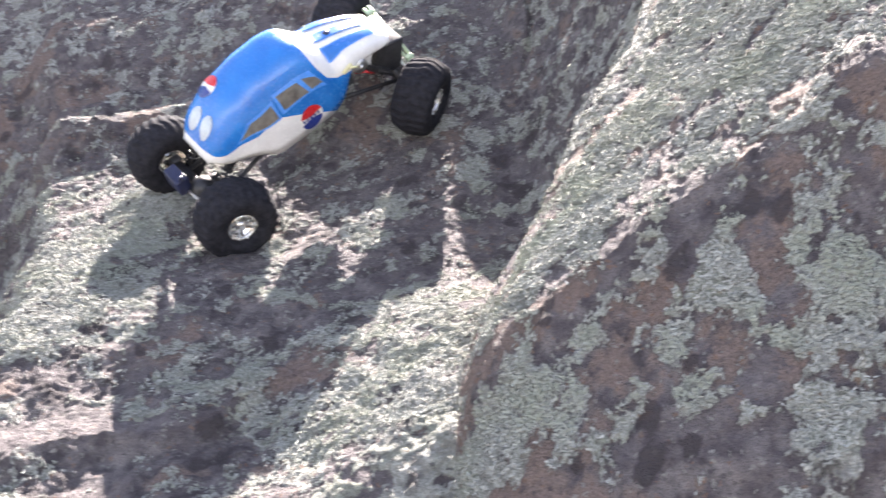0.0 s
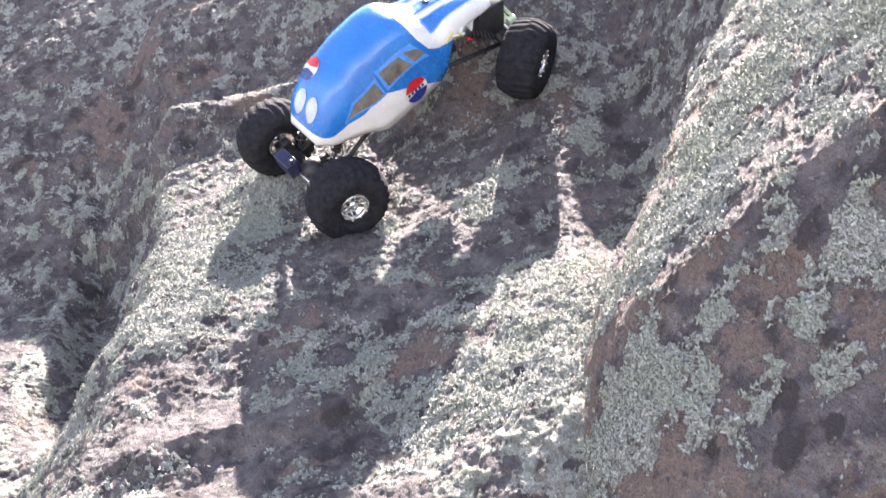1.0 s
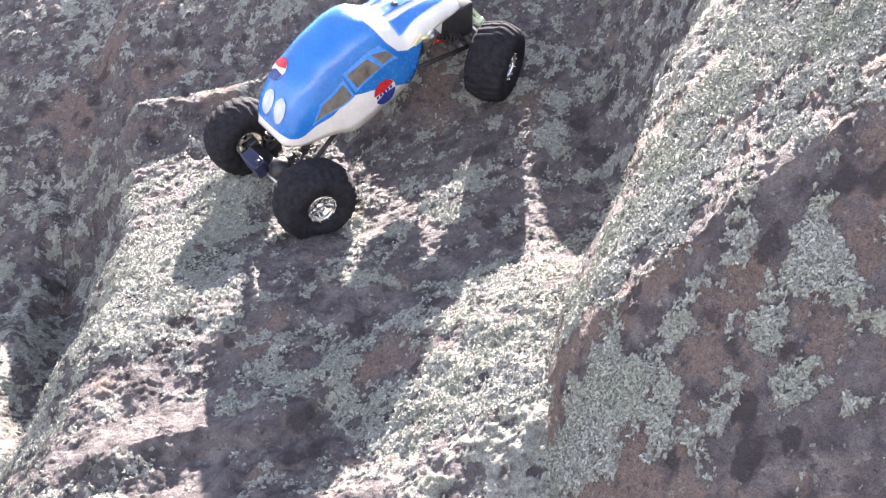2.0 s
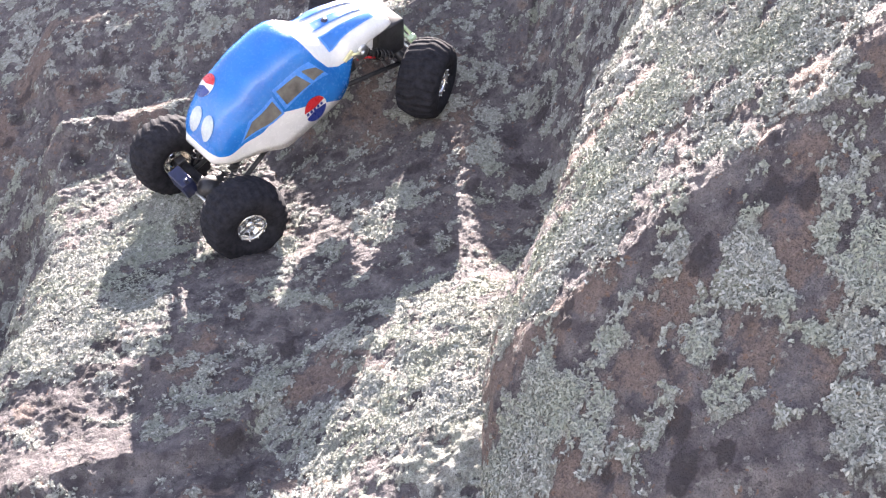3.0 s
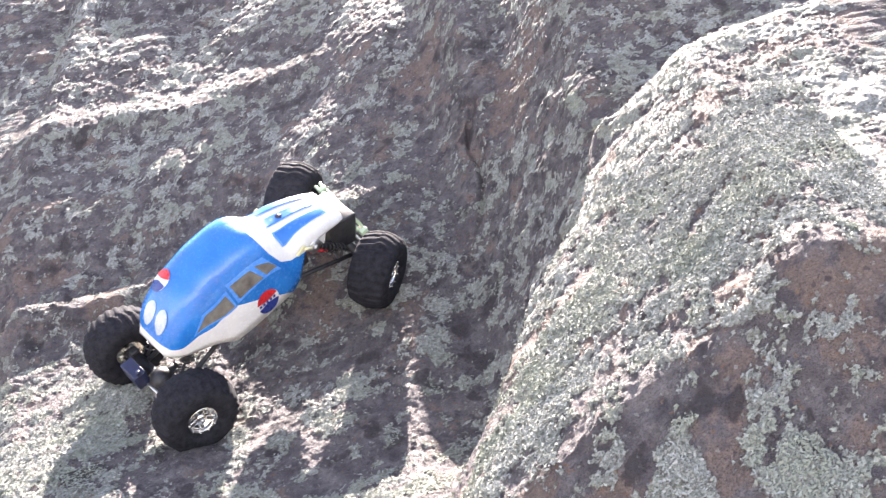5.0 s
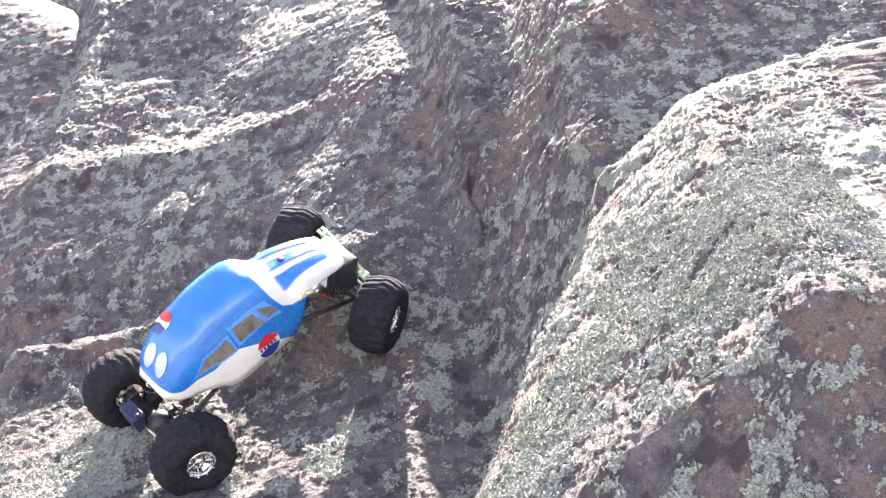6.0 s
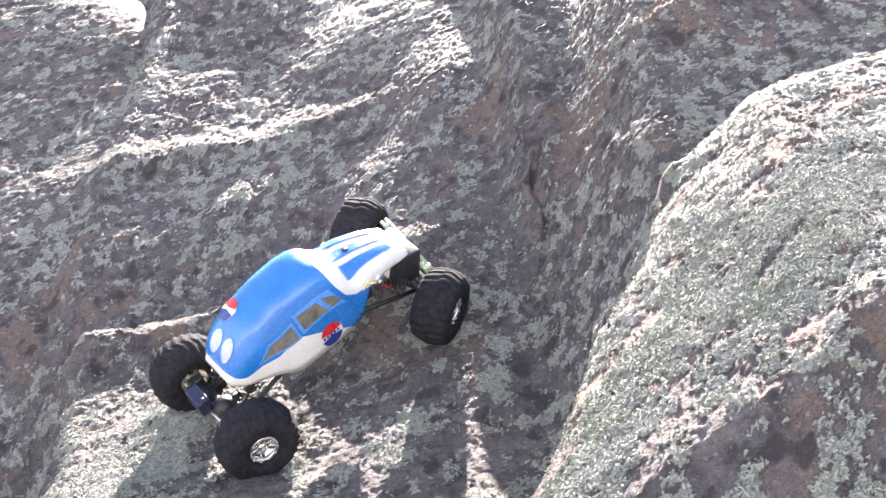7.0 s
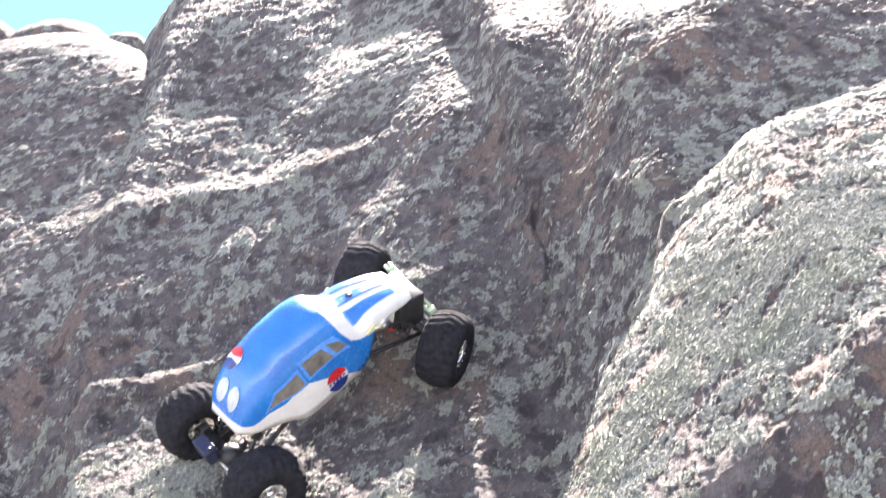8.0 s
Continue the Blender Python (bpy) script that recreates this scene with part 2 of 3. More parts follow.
def face_height(x, y):
    z = np.zeros(np.shape(x))
    wave = 0.09 * perlin(np.stack([x * 4.0, y * 2.0, 0 * x + 2.7], -1)) * ss(2.45, 2.75, y)
    for o in (-0.03, 0.0, 0.03):
        z = z + np.interp(y + wave + o, SLOPE_Y, SLOPE_Z) / 3
    z = z + 0.18 * ss(-0.55, 0.05, x) * ss(1.60, 2.42, y)
    z = z - 0.022 * np.exp(-((y - 2.43) / 0.09) ** 2) * (1 - ss(-0.42, -0.22, x))
    # the footings of the wheels
    z = z + 0.05 * np.exp(-((x + 0.51) ** 2 + (y - 2.06) ** 2) / 0.10 ** 2)
    z = z + 0.060 * np.exp(-((x + 0.20) ** 2 + (y - 2.21) ** 2) / 0.13 ** 2) + 0.024 * np.exp(-((x + 0.17) ** 2 + (y - 2.24) ** 2) / 0.06 ** 2)
    z = z - 0.014 * np.exp(-((x + 0.35) ** 2 + (y - 1.87) ** 2) / 0.09 ** 2)
    # low rib against the boulder
    z = z + 0.085 * ss(-0.25, 0.02, x) * ss(1.1, 1.3, y) * (1 - ss(1.45, 1.8, y))
    # the block at the head of the gully
    z = z + 0.16 * ss(0.07, 0.18, x + 0.1 * (y - 2.3)) * ss(2.02, 2.36, y) * (1 - ss(2.6, 4.4, y))
    # the upright crack in the gully
    z = z - 0.035 * np.exp(-((x - 0.150 - 0.010 * np.sin(y * 40)) / 0.007) ** 2) * ss(2.16, 2.20, y) * (1 - ss(2.33, 2.38, y))
    # ledges
    z = z + lip(x, y, LIP_A, 0.062, 0.03, 0.09) * (1 - 0.75 * ss(-0.36, -0.22, x))
    z = z + lip(x, y, LIP_B, 0.020, 0.04, 0.10) * (1 - ss(-0.32, -0.12, x)) * ss(-1.0, -0.82, x)
    z = z + lip(x, y, LIP_C, 0.030, 0.03, 0.10) * (1 - ss(-0.3, -0.12, x))
    # the cleft on the left
    d = side(x, y, SLAB_EDGE) + 0.05 * perlin(np.stack([x * 7, y * 7, 0 * x + 8.8], -1))
    z = z - 0.10 * ss(-0.02, 0.13, -d) * (1 - ss(0.16, 0.27, -d)) * ss(1.58, 1.74, y) * (1 - ss(2.2, 2.38, y)) - 0.07 * ss(0.0, 0.10, -d)
    z = z - 0.13 * ss(0.05, 0.22, -d) * (1 - ss(2.06, 2.42, y))
    z = z - 0.40 * ss(0.0, 0.45, -d) * ss(2.98, 3.30, y)
    # the buttress wall that closes the gully on the right
    t = np.maximum(0, y - 2.3)
    wall = 1.289 + 2.04 * (x - 0.199 - 0.07 * t) + 0.72 * (y - 1.96)
    top = 1.93 + 0.03 * (x - 0.6) + np.where(y < 2.42, 0.78, 0.44) * (y - 2.42)
    top = top + 0.05 * np.exp(-((x - 0.60) ** 2 + (y - 2.40) ** 2) / 0.12 ** 2) + 0.04 * ss(2.9, 3.0, y)
    top = top + 0.045 * np.exp(-((x - 0.47) ** 2 + (y - 2.29) ** 2) / 0.07 ** 2)
    wall = smin(wall, top, 0.06)
    z = smax(z, wall, 0.04)
    return sink(x, y, z)


def boulder_height(x, y):
    u, v = x - 0.25, y - 1.35
    z = 1.266 + 0.783 * u + 0.364 * v - 0.092 * u * u + 0.382 * u * v - 0.737 * np.maximum(0, -0.1 - v) - 0.82 * np.maximum(0, u - 0.22)
    z = z - 1.2 * np.maximum(0, -0.35 - v) ** 2 - 0.03 * ss(0.12, 0.0, x) * ss(1.3, 1.2, y)
    z = z + 0.020 * np.exp(-((x - 0.337) ** 2 + (y - 1.848) ** 2) / 0.020 ** 2)
    d = side(x, y, BOULDER_EDGE)
    z = z - 0.02 * (1 - ss(0.0, 0.05, d)) - 1.6 * ss(0.0, 0.30, -d) - np.maximum(0, -d) * 1.5
    return z - (z + 0.5) * ss(1.1, 2.2, x + 0.2 * np.sin(y * 3))


def mound_height(x, y):
    z = np.interp(y, SLOPE_Y, SLOPE_Z) - 0.025 - 0.10 * np.maximum(0, x + 1.0) - 0.06 * np.maximum(0, -1.3 - x) - 0.06 * np.maximum(0, 3.55 - y)
    crest = 2.285 - 0.4 * np.minimum(0, x + 1.42) ** 2 - 0.95 * np.maximum(0, x + 1.42) ** 2 + 0.02 * (y - 3.9) - 0.25 * np.maximum(0, y - 4.3) ** 2
    z = smin(z, crest, 0.10) - 0.4 * (1 - ss(2.68, 2.95, y))
    return z - 2.6 * ss(2.1, 3.1, -x + 0.2 * np.sin(y * 2)) - 2.0 * ss(4.9, 6.1, y)


def axis(stops):
    """Grid lines from stops of (place, spacing up to the next stop)."""
    out = []
    for (a, d), (b, _) in zip(stops, stops[1:]):
        out.append(np.linspace(a, b, max(2, int(round((b - a) / d)) + 1))[:-1])
    return np.concatenate(out + [np.array([stops[-1][0]])])


# marks on the rocks in plan: (x, y, radius)
BOULDER_DARK = ((0.426, 1.159, 0.013), (0.419, 1.148, 0.015), (0.433, 1.147, 0.017), (0.43, 1.134, 0.014), (0.414, 1.131, 0.015), (0.423, 1.124, 0.01), (0.389, 1.148, 0.015), (0.382, 1.141, 0.01), (0.458, 1.137, 0.009), (0.256, 1.201, 0.021), (0.519, 1.198, 0.025), (0.359, 1.187, 0.013), (0.475, 1.21, 0.013), (0.122, 1.25, 0.011), (0.111, 1.236, 0.011), (0.197, 1.175, 0.014), (0.244, 1.056, 0.015), (0.136, 1.106, 0.017), (0.205, 1.066, 0.012), (0.23, 1.121, 0.012), (0.253, 1.124, 0.01), (0.211, 1.107, 0.017))
BOULDER_RUST = ((0.228, 1.182, 0.032), (0.086, 1.135, 0.049), (0.366, 1.089, 0.027), (0.112, 1.342, 0.028), (0.156, 1.246, 0.022), (0.035, 1.299, 0.039), (0.284, 1.109, 0.017), (0.335, 1.164, 0.035), (0.178, 1.163, 0.035), (0.349, 1.16, 0.035), (0.288, 1.43, 0.033), (0.254, 1.535, 0.035), (0.388, 1.274, 0.03), (0.479, 1.186, 0.036), (0.224, 1.405, 0.032), (0.17, 1.53, 0.03), (0.31, 1.74, 0.04), (0.46, 1.68, 0.06), (0.58, 1.74, 0.06))
BOULDER_PALE = ((0.25, 1.46, 0.10), (0.36, 1.50, 0.13), (0.20, 1.60, 0.08), (0.31, 1.68, 0.10), (0.48, 1.48, 0.13), (0.62, 1.50, 0.14), (0.40, 1.38, 0.07), (0.56, 1.38, 0.08), (0.07, 1.184, 0.058), (0.127, 1.132, 0.028), (0.076, 1.304, 0.039), (0.302, 1.173, 0.025), (0.275, 1.093, 0.034), (0.253, 1.091, 0.027), (0.303, 1.068, 0.027), (0.381, 1.063, 0.04), (0.366, 1.025, 0.039), (0.403, 1.108, 0.041), (0.345, 1.137, 0.041), (0.158, 1.201, 0.021), (0.202, 1.124, 0.017), (0.245, 1.145, 0.021), (0.424, 1.07, 0.034), (0.168, 1.361, 0.056), (0.28, 1.57, 0.08), (0.42, 1.62, 0.12), (0.50, 1.80, 0.12), (0.62, 1.66, 0.12))
BOULDER_BARE = ((0.276, 1.07, 0.033), (0.335, 1.117, 0.024), (0.332, 1.207, 0.036), (0.239, 1.076, 0.03), (0.122, 1.213, 0.022), (0.316, 1.077, 0.023), (0.288, 1.223, 0.029), (0.103, 1.12, 0.024), (0.201, 1.249, 0.029), (0.303, 1.045, 0.023))
FACE_DARK = ((-0.235, 1.790, 0.012), (-0.263, 1.582, 0.022), (-0.068, 1.803, 0.018), (-0.360, 1.715, 0.016), (-0.146, 1.596, 0.018), (-0.450, 1.564, 0.014),
             # down the gully: a dark streak, with the gully's deep shade painted into it
             # last two: a pair of small holes, only their shade painted as dark colour
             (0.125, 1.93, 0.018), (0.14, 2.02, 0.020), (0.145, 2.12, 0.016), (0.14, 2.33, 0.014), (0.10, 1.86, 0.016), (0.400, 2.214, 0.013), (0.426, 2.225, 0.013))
FACE_RUST = ((-0.994, 2.404, 0.06), (-0.83, 2.412, 0.05), (-0.17, 2.078, 0.05), (-0.379, 1.629, 0.03), (-0.181, 1.506, 0.05), (-1.02, 2.43, 0.06), (-0.649, 2.314, 0.05), (-0.321, 2.203, 0.06), (-0.937, 2.52, 0.06), (0.051, 2.599, 0.06), (0.247, 2.331, 0.07), (0.47, 2.255, 0.05), (0.40, 2.30, 0.04), (0.27, 2.25, 0.05))
FACE_PALE = ((-0.62, 1.66, 0.08), (-0.66, 1.86, 0.07), (-0.14, 1.52, 0.06), (-0.10, 1.62, 0.06), (-0.279, 1.709, 0.05), (-0.194, 1.566, 0.03), (-0.371, 1.540, 0.04), (-0.281, 1.490, 0.035), (-0.163, 1.856, 0.03), (-0.557, 1.885, 0.06), (-0.106, 1.917, 0.035), (0.033, 1.982, 0.03), (-0.58, 1.72, 0.12), (-0.55, 2.0, 0.09), (-0.12, 1.40, 0.10), (-0.03, 1.52, 0.08), (0.0, 1.30, 0.10))
FACE_BARE = ((-0.56, 1.50, 0.05), (-0.52, 1.42, 0.06), (-0.60, 1.40, 0.05), (-0.45, 1.36, 0.05), (-0.35, 1.38, 0.04), (-0.64, 1.52, 0.03), (-0.30, 1.64, 0.04), (-0.12, 1.70, 0.045), (-0.22, 1.87, 0.04), (-0.05, 1.85, 0.03), (-0.39, 1.80, 0.03), (-0.05, 1.75, 0.03), (-0.20, 1.62, 0.03), (-0.34, 1.53, 0.03), (-0.11, 1.98, 0.04), (0.08, 1.85, 0.04), (-0.27, 1.74, 0.025), (-0.15, 1.79, 0.025), (0.10, 2.0, 0.04), (-0.25, 1.97, 0.04))


def spots(x, y, marks):
    out = np.zeros(np.shape(x))
    for a, b, r in marks:
        out = np.maximum(out, np.exp(-(((x - a) ** 2 + (y - b) ** 2) / (r * r)) ** 1.5))
    return out


def lobes(name, p, n, where, count, seed, label):
    """Small ruffled flakes of lichen, thousands of them, standing a little off the rock."""
    rng = np.random.RandomState(seed)
    pick = rng.choice(np.flatnonzero(where), count)
    c, up = p[pick], n[pick]
    up = up + rng.normal(size=(count, 3)) * 0.11
    up /= np.linalg.norm(up, axis=1)[:, None]
    a = np.cross(up, rng.normal(size=(count, 3)))
    a /= np.linalg.norm(a, axis=1)[:, None]
    b = np.cross(up, a)
    c = c + rng.normal(size=(count, 3)) * 0.0009 + up * 0.0005
    r = rng.uniform(0.0008, 0.0022, count)
    k = 9
    ang = np.linspace(0, 2 * np.pi, k, endpoint=False)
    wav = 1 + 0.36 * rng.normal(size=(count, k)).clip(-1.5, 1.5)
    rim = c[:, None] + (r[:, None] * wav)[..., None] * (1.35 * np.cos(ang)[None, :, None] * a[:, None] + 0.6 * np.sin(ang)[None, :, None] * b[:, None])
    rim = rim + up[:, None] * (0.0007 + 0.0007 * rng.normal(size=(count, k)))[..., None]
    v = np.concatenate([c[:, None], rim], 1).reshape(-1, 3)
    base = (np.arange(count) * (k + 1))[:, None, None]
    tri = np.stack([np.zeros(k, int), 1 + np.arange(k), 1 + (np.arange(k) + 1) % k], 1)[None] + base
    tri = tri.reshape(-1, 3)
    me = bpy.data.meshes.new(name)
    me.vertices.add(len(v))
    me.vertices.foreach_set("co", v.astype(np.float32).ravel())
    me.loops.add(tri.size)
    me.loops.foreach_set("vertex_index", tri.astype(np.int32).ravel())
    me.polygons.add(len(tri))
    me.polygons.foreach_set("loop_start", np.arange(0, tri.size, 3, dtype=np.int32))
    me.update(calc_edges=True)
    me.polygons.foreach_set("use_smooth", np.ones(len(tri), bool))
    me.materials.append(LICHEN)
    return tagged(new(name, me), label, "lichen", kind="stuff")


def rock_mesh(name, height, xs, ys, seed, ripple=0.0, keep=None, marks=((), (), (), ()), flakes=None):
    """A sheet of rock over a grid in plan, with relief from metres down to millimetres and the fields of its growths."""
    X, Y = np.meshgrid(xs, ys)
    x, y = X.ravel(), Y.ravel()
    z = height(x, y)
    e = 0.004
    gx = (height(x + e, y) - height(x - e, y)) / (2 * e)
    gy = (height(x, y + e) - height(x, y - e)) / (2 * e)
    n = np.stack([-gx, -gy, np.ones_like(x)], 1)
    n /= np.linalg.norm(n, axis=1)[:, None]
    p = np.stack([x, y, z], 1)
    warp = p + 0.012 * np.stack([fbm(p, 22, 2, 0.5, 1), fbm(p, 22, 2, 0.5, 2), fbm(p, 22, 2, 0.5, 3)], 1)
    cover = fbm(p, 3.0, 2, 0.5, seed + 4)
    lobe = cells(warp, 150)
    lichen = 0.505 + 0.46 * fbm(warp, 23 if ripple else 16, 5, 0.70, seed + 5) + 0.10 * fbm(warp, 78, 3, 0.7, seed + 12) + 0.16 * cover + ((0.035 - 0.075 * ss(-0.52, -0.40, x) * (1 - ss(-0.02, 0.06, x))) * (1 - ss(2.05, 2.25, y)) - 0.04 * ss(2.1, 2.4, y) + 0.05 * ss(2.75, 3.1, y) if ripple else -0.022)
    rust = (0.385 if ripple else 0.47) + 0.55 * fbm(p, 12.0, 4, 0.65, seed + 6)
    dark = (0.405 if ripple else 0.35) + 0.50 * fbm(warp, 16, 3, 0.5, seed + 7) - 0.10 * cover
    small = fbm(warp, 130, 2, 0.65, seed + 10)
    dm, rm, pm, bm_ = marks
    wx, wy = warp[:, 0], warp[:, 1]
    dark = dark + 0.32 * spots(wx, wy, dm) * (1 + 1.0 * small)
    rust = rust + 0.42 * spots(wx, wy, rm)
    bare = spots(wx, wy, bm_) if bm_ else 0
    lichen = lichen + 0.24 * spots(wx, wy, pm) - 0.25 * bare - 0.22 * spots(wx, wy, dm) - 0.10 * spots(wx, wy, rm)
    rust = rust - 0.2 * bare
    rough = 1.3 if ripple else 1.0
    d = (0.016 - (0.009 * ss(2.1, 2.4, y) if ripple else 0.0)) * fbm(p, 4.5, 3, 0.5, seed + 8) + (0.0060 * rough - (0.0035 * ss(2.1, 2.3, y) if ripple else 0.0)) * fbm(p, 24, 3, 0.55, seed + 9)
    d = d + 0.0021 * rough * small + 0.0024 * ss(0.46, 0.58, lichen - 0.30 * (lobe - 0.42)) * (1.0 - 0.6 * lobe) + 0.0008 * (0.5 - lobe)
    if ripple:
        d = d * (1 - 0.42 * ss(2.4, 2.8, y))
        q = p * np.array([0.35, 1.0, 1.3])
        r = fbm(q, 19, 4, 0.6, seed + 11)
        d = d + ripple * 0.8 * r * ss(2.65, 3.1, y)
        d = d + 0.0034 * fbm(p, 62, 3, 0.6, seed + 13) * ss(2.0, 2.4, y)
    p = p + n * d[:, None]
    if flakes:
        x0, x1, y0, y1, count = flakes
        free = (lichen - 0.30 * (lobe - 0.42) + 0.10 * small > 0.57) & (x > x0) & (x < x1) & (y > y0) & (y < y1)
        free = free & (np.random.RandomState(seed + 2).rand(len(x)) > 0.97 * ss(y1 - 0.5, y1, y))
        lobes("lichen", p, n, free & (keep(x, y) if keep else True), count, seed + 3, "pale grey-green flakes of lichen on the granite")
    nx, ny = len(xs), len(ys)
    i = np.arange(nx * ny).reshape(ny, nx)
    quads = np.stack([i[:-1, :-1], i[:-1, 1:], i[1:, 1:], i[1:, :-1]], -1).reshape(-1, 4)
    if keep is not None:
        ok = keep(x, y)
        quads = quads[ok[quads].any(1)]
        used = np.unique(quads)
        back = np.zeros(nx * ny, int)
        back[used] = np.arange(len(used))
        quads, p, lichen, rust, dark, lobe = back[quads], p[used], lichen[used], rust[used], dark[used], lobe[used]
    me = bpy.data.meshes.new(name)
    me.vertices.add(len(p))
    me.vertices.foreach_set("co", p.astype(np.float32).ravel())
    me.loops.add(quads.size)
    me.loops.foreach_set("vertex_index", quads.astype(np.int32).ravel())
    me.polygons.add(len(quads))
    me.polygons.foreach_set("loop_start", np.arange(0, quads.size, 4, dtype=np.int32))
    me.update(calc_edges=True)
    me.polygons.foreach_set("use_smooth", np.ones(len(quads), bool))
    for key, v in (("lichen", lichen), ("rust", rust), ("dark", dark), ("lobe", lobe)):
        me.attributes.new(key, "FLOAT", "POINT").data.foreach_set("value", v.astype(np.float32))
    me.materials.append(ROCK)
    return new(name, me)


FINE = 0.0025
face = rock_mesh("rock_face", face_height,
                 axis([(-4.0, 0.12), (-1.4, 0.004), (-1.0, FINE), (0.45, 0.005), (0.95, 0.05), (4.0, 0.05)]),
                 axis([(0.1, 0.06), (1.15, FINE), (2.45, 0.0045), (3.2, 0.010), (5.2, 0.12), (10.0, 0.12)]), 0, ripple=0.0055,
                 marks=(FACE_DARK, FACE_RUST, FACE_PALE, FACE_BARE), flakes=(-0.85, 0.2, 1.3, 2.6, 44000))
tagged(face, "weathered granite rock face with pale lichen and rust stains", "rock face", kind="structure")
boulder = rock_mesh("boulder", boulder_height,
                    axis([(-0.5, 0.03), (-0.12, FINE), (0.72, 0.02), (2.4, 0.02)]),
                    axis([(0.15, 0.03), (0.98, FINE), (1.95, 0.02), (2.7, 0.02)]), 20,
                    keep=lambda x, y: side(x, y, BOULDER_EDGE) > -0.3, marks=(BOULDER_DARK, BOULDER_RUST, BOULDER_PALE, BOULDER_BARE), flakes=(-0.05, 0.6, 1.0, 1.85, 54000))
tagged(boulder, "rounded granite boulder crusted with grey-green lichen beside the gully", "boulder")
mound = rock_mesh("boulder", mound_height, axis([(-3.2, 0.05), (-2.2, 0.008), (-0.75, 0.008)]), axis([(2.5, 0.008), (4.5, 0.1), (6.2, 0.1)]), 60, ripple=0.0055)
tagged(mound, "rounded lichen-covered granite dome under the sky", "boulder")

def far_rock(x, y, z, r, h, seed):
    xs = axis([(x - r * 1.5, r / 22), (x + r * 1.5, r / 22)])
    ys = axis([(y - r * 1.5, r / 22), (y + r * 1.5, r / 22)])
    f = lambda a, b: z + h - (h + z + 0.3) * np.clip(((a - x) ** 2 + (b - y) ** 2) / (r * r * 2.0), 0, 1) ** 1.6
    return tagged(rock_mesh("boulder", f, xs, ys, seed), "distant grey boulder on the skyline", "boulder")


far_rock(-2.86, 6.5, 2.5, 0.34, 0.42, 81)
far_rock(-2.43, 6.5, 2.5, 0.58, 0.365, 83)
far_rock(-2.04, 6.5, 2.5, 0.30, 0.265, 85)

# ground round the rocks, out to the horizon
gm = bpy.data.meshes.new("ground")
gb = bmesh.new()
bmesh.ops.create_grid(gb, x_segments=80, y_segments=80, size=400)
for v in gb.verts:
    v.co.z = 0.04 * noise.noise(v.co * 0.3) - 0.02
gb.to_mesh(gm)
gb.free()
gm.materials.append(SOIL)
tagged(new("ground", gm), "dry brown soil below the rocks", "ground", kind="structure")

# clear sky low over the horizon, far behind the rocks
SKYLINE, nt_s, _b = mat("low_sky")
_e = nt_s.nodes.new("ShaderNodeEmission")
_sz = nt_s.nodes.new("ShaderNodeSeparateXYZ")
nt_s.links.new(nt_s.nodes.new("ShaderNodeTexCoord").outputs["Generated"], _sz.inputs[0])
nt_s.links.new(ramp(nt_s, _sz.outputs[2], [(0.0, (0.090, 0.150, 0.165)), (0.5, (0.062, 0.140, 0.165)), (1.0, (0.034, 0.105, 0.150))]), _e.inputs[0])
nt_s.links.new(_e.outputs[0], nt_s.nodes["Material Output"].inputs[0])
nt_s.nodes.remove(_b)
sb = bmesh.new()
rows = []
for el in (-1, 5, 10, 15, 20, 25):
    rows.append([sb.verts.new((390 * math.sin(radians(az)), 390 * math.cos(radians(az)), 390 * math.tan(radians(el)))) for az in range(-70, 71, 7)])
for r0, r1 in zip(rows, rows[1:]):
    for a, b, c, d in zip(r0, r0[1:], r1[1:], r1):
        sb.faces.new((a, b, c, d))
me = bpy.data.meshes.new("backdrop")
sb.to_mesh(me)
sb.free()
me.materials.append(SKYLINE)
tagged(new("backdrop", me), "clear pale blue sky above the horizon", "sky", kind="structure")


# ---------------------------------------------------------------- the toy crawler
def part(name, bm, material, parent, label="", smooth=True, m=None):
    me = bpy.data.meshes.new(name)
    bm.normal_update()
    bm.to_mesh(me)
    bm.free()
    for mt in material if isinstance(material, (list, tuple)) else (material,):
        me.materials.append(mt)
    if smooth:
        me.polygons.foreach_set("use_smooth", [True] * len(me.polygons))
    ob = new(name, me)
    ob.parent = parent
    if m is not None:
        ob.matrix_local = m
    if label:
        tagged(ob, label)
    return ob


def box(bm, m, sx, sy, sz, bev=0.0):
    r = bmesh.ops.create_cube(bm, size=1.0, matrix=m @ Matrix.Diagonal((sx, sy, sz, 1)))
    if bev:
        es = list({e for v in r["verts"] for e in v.link_edges})
        bmesh.ops.bevel(bm, geom=es, offset=bev, segments=2, profile=0.6, affect="EDGES")


def rod(bm, a, b, r, r2=None, seg=14):
    a, b = Vector(a), Vector(b)
    d = b - a
    m = Matrix.Translation((a + b) / 2) @ d.to_track_quat("Z", "Y").to_matrix().to_4x4()
    bmesh.ops.create_cone(bm, cap_ends=True, segments=seg, radius1=r, radius2=r if r2 is None else r2, depth=d.length, matrix=m)


def lathe(bm, prof, seg=48):
    """Revolve (radius, y) pairs about the y axis."""
    rings = []
    for r, yy in prof:
        rings.append([bm.verts.new((r * math.cos(2 * math.pi * k / seg), yy, r * math.sin(2 * math.pi * k / seg))) for k in range(seg)])
    for a, b in zip(rings, rings[1:]):
        for k in range(seg):
            bm.faces.new((a[k], a[(k + 1) % seg], b[(k + 1) % seg], b[k]))
    return rings


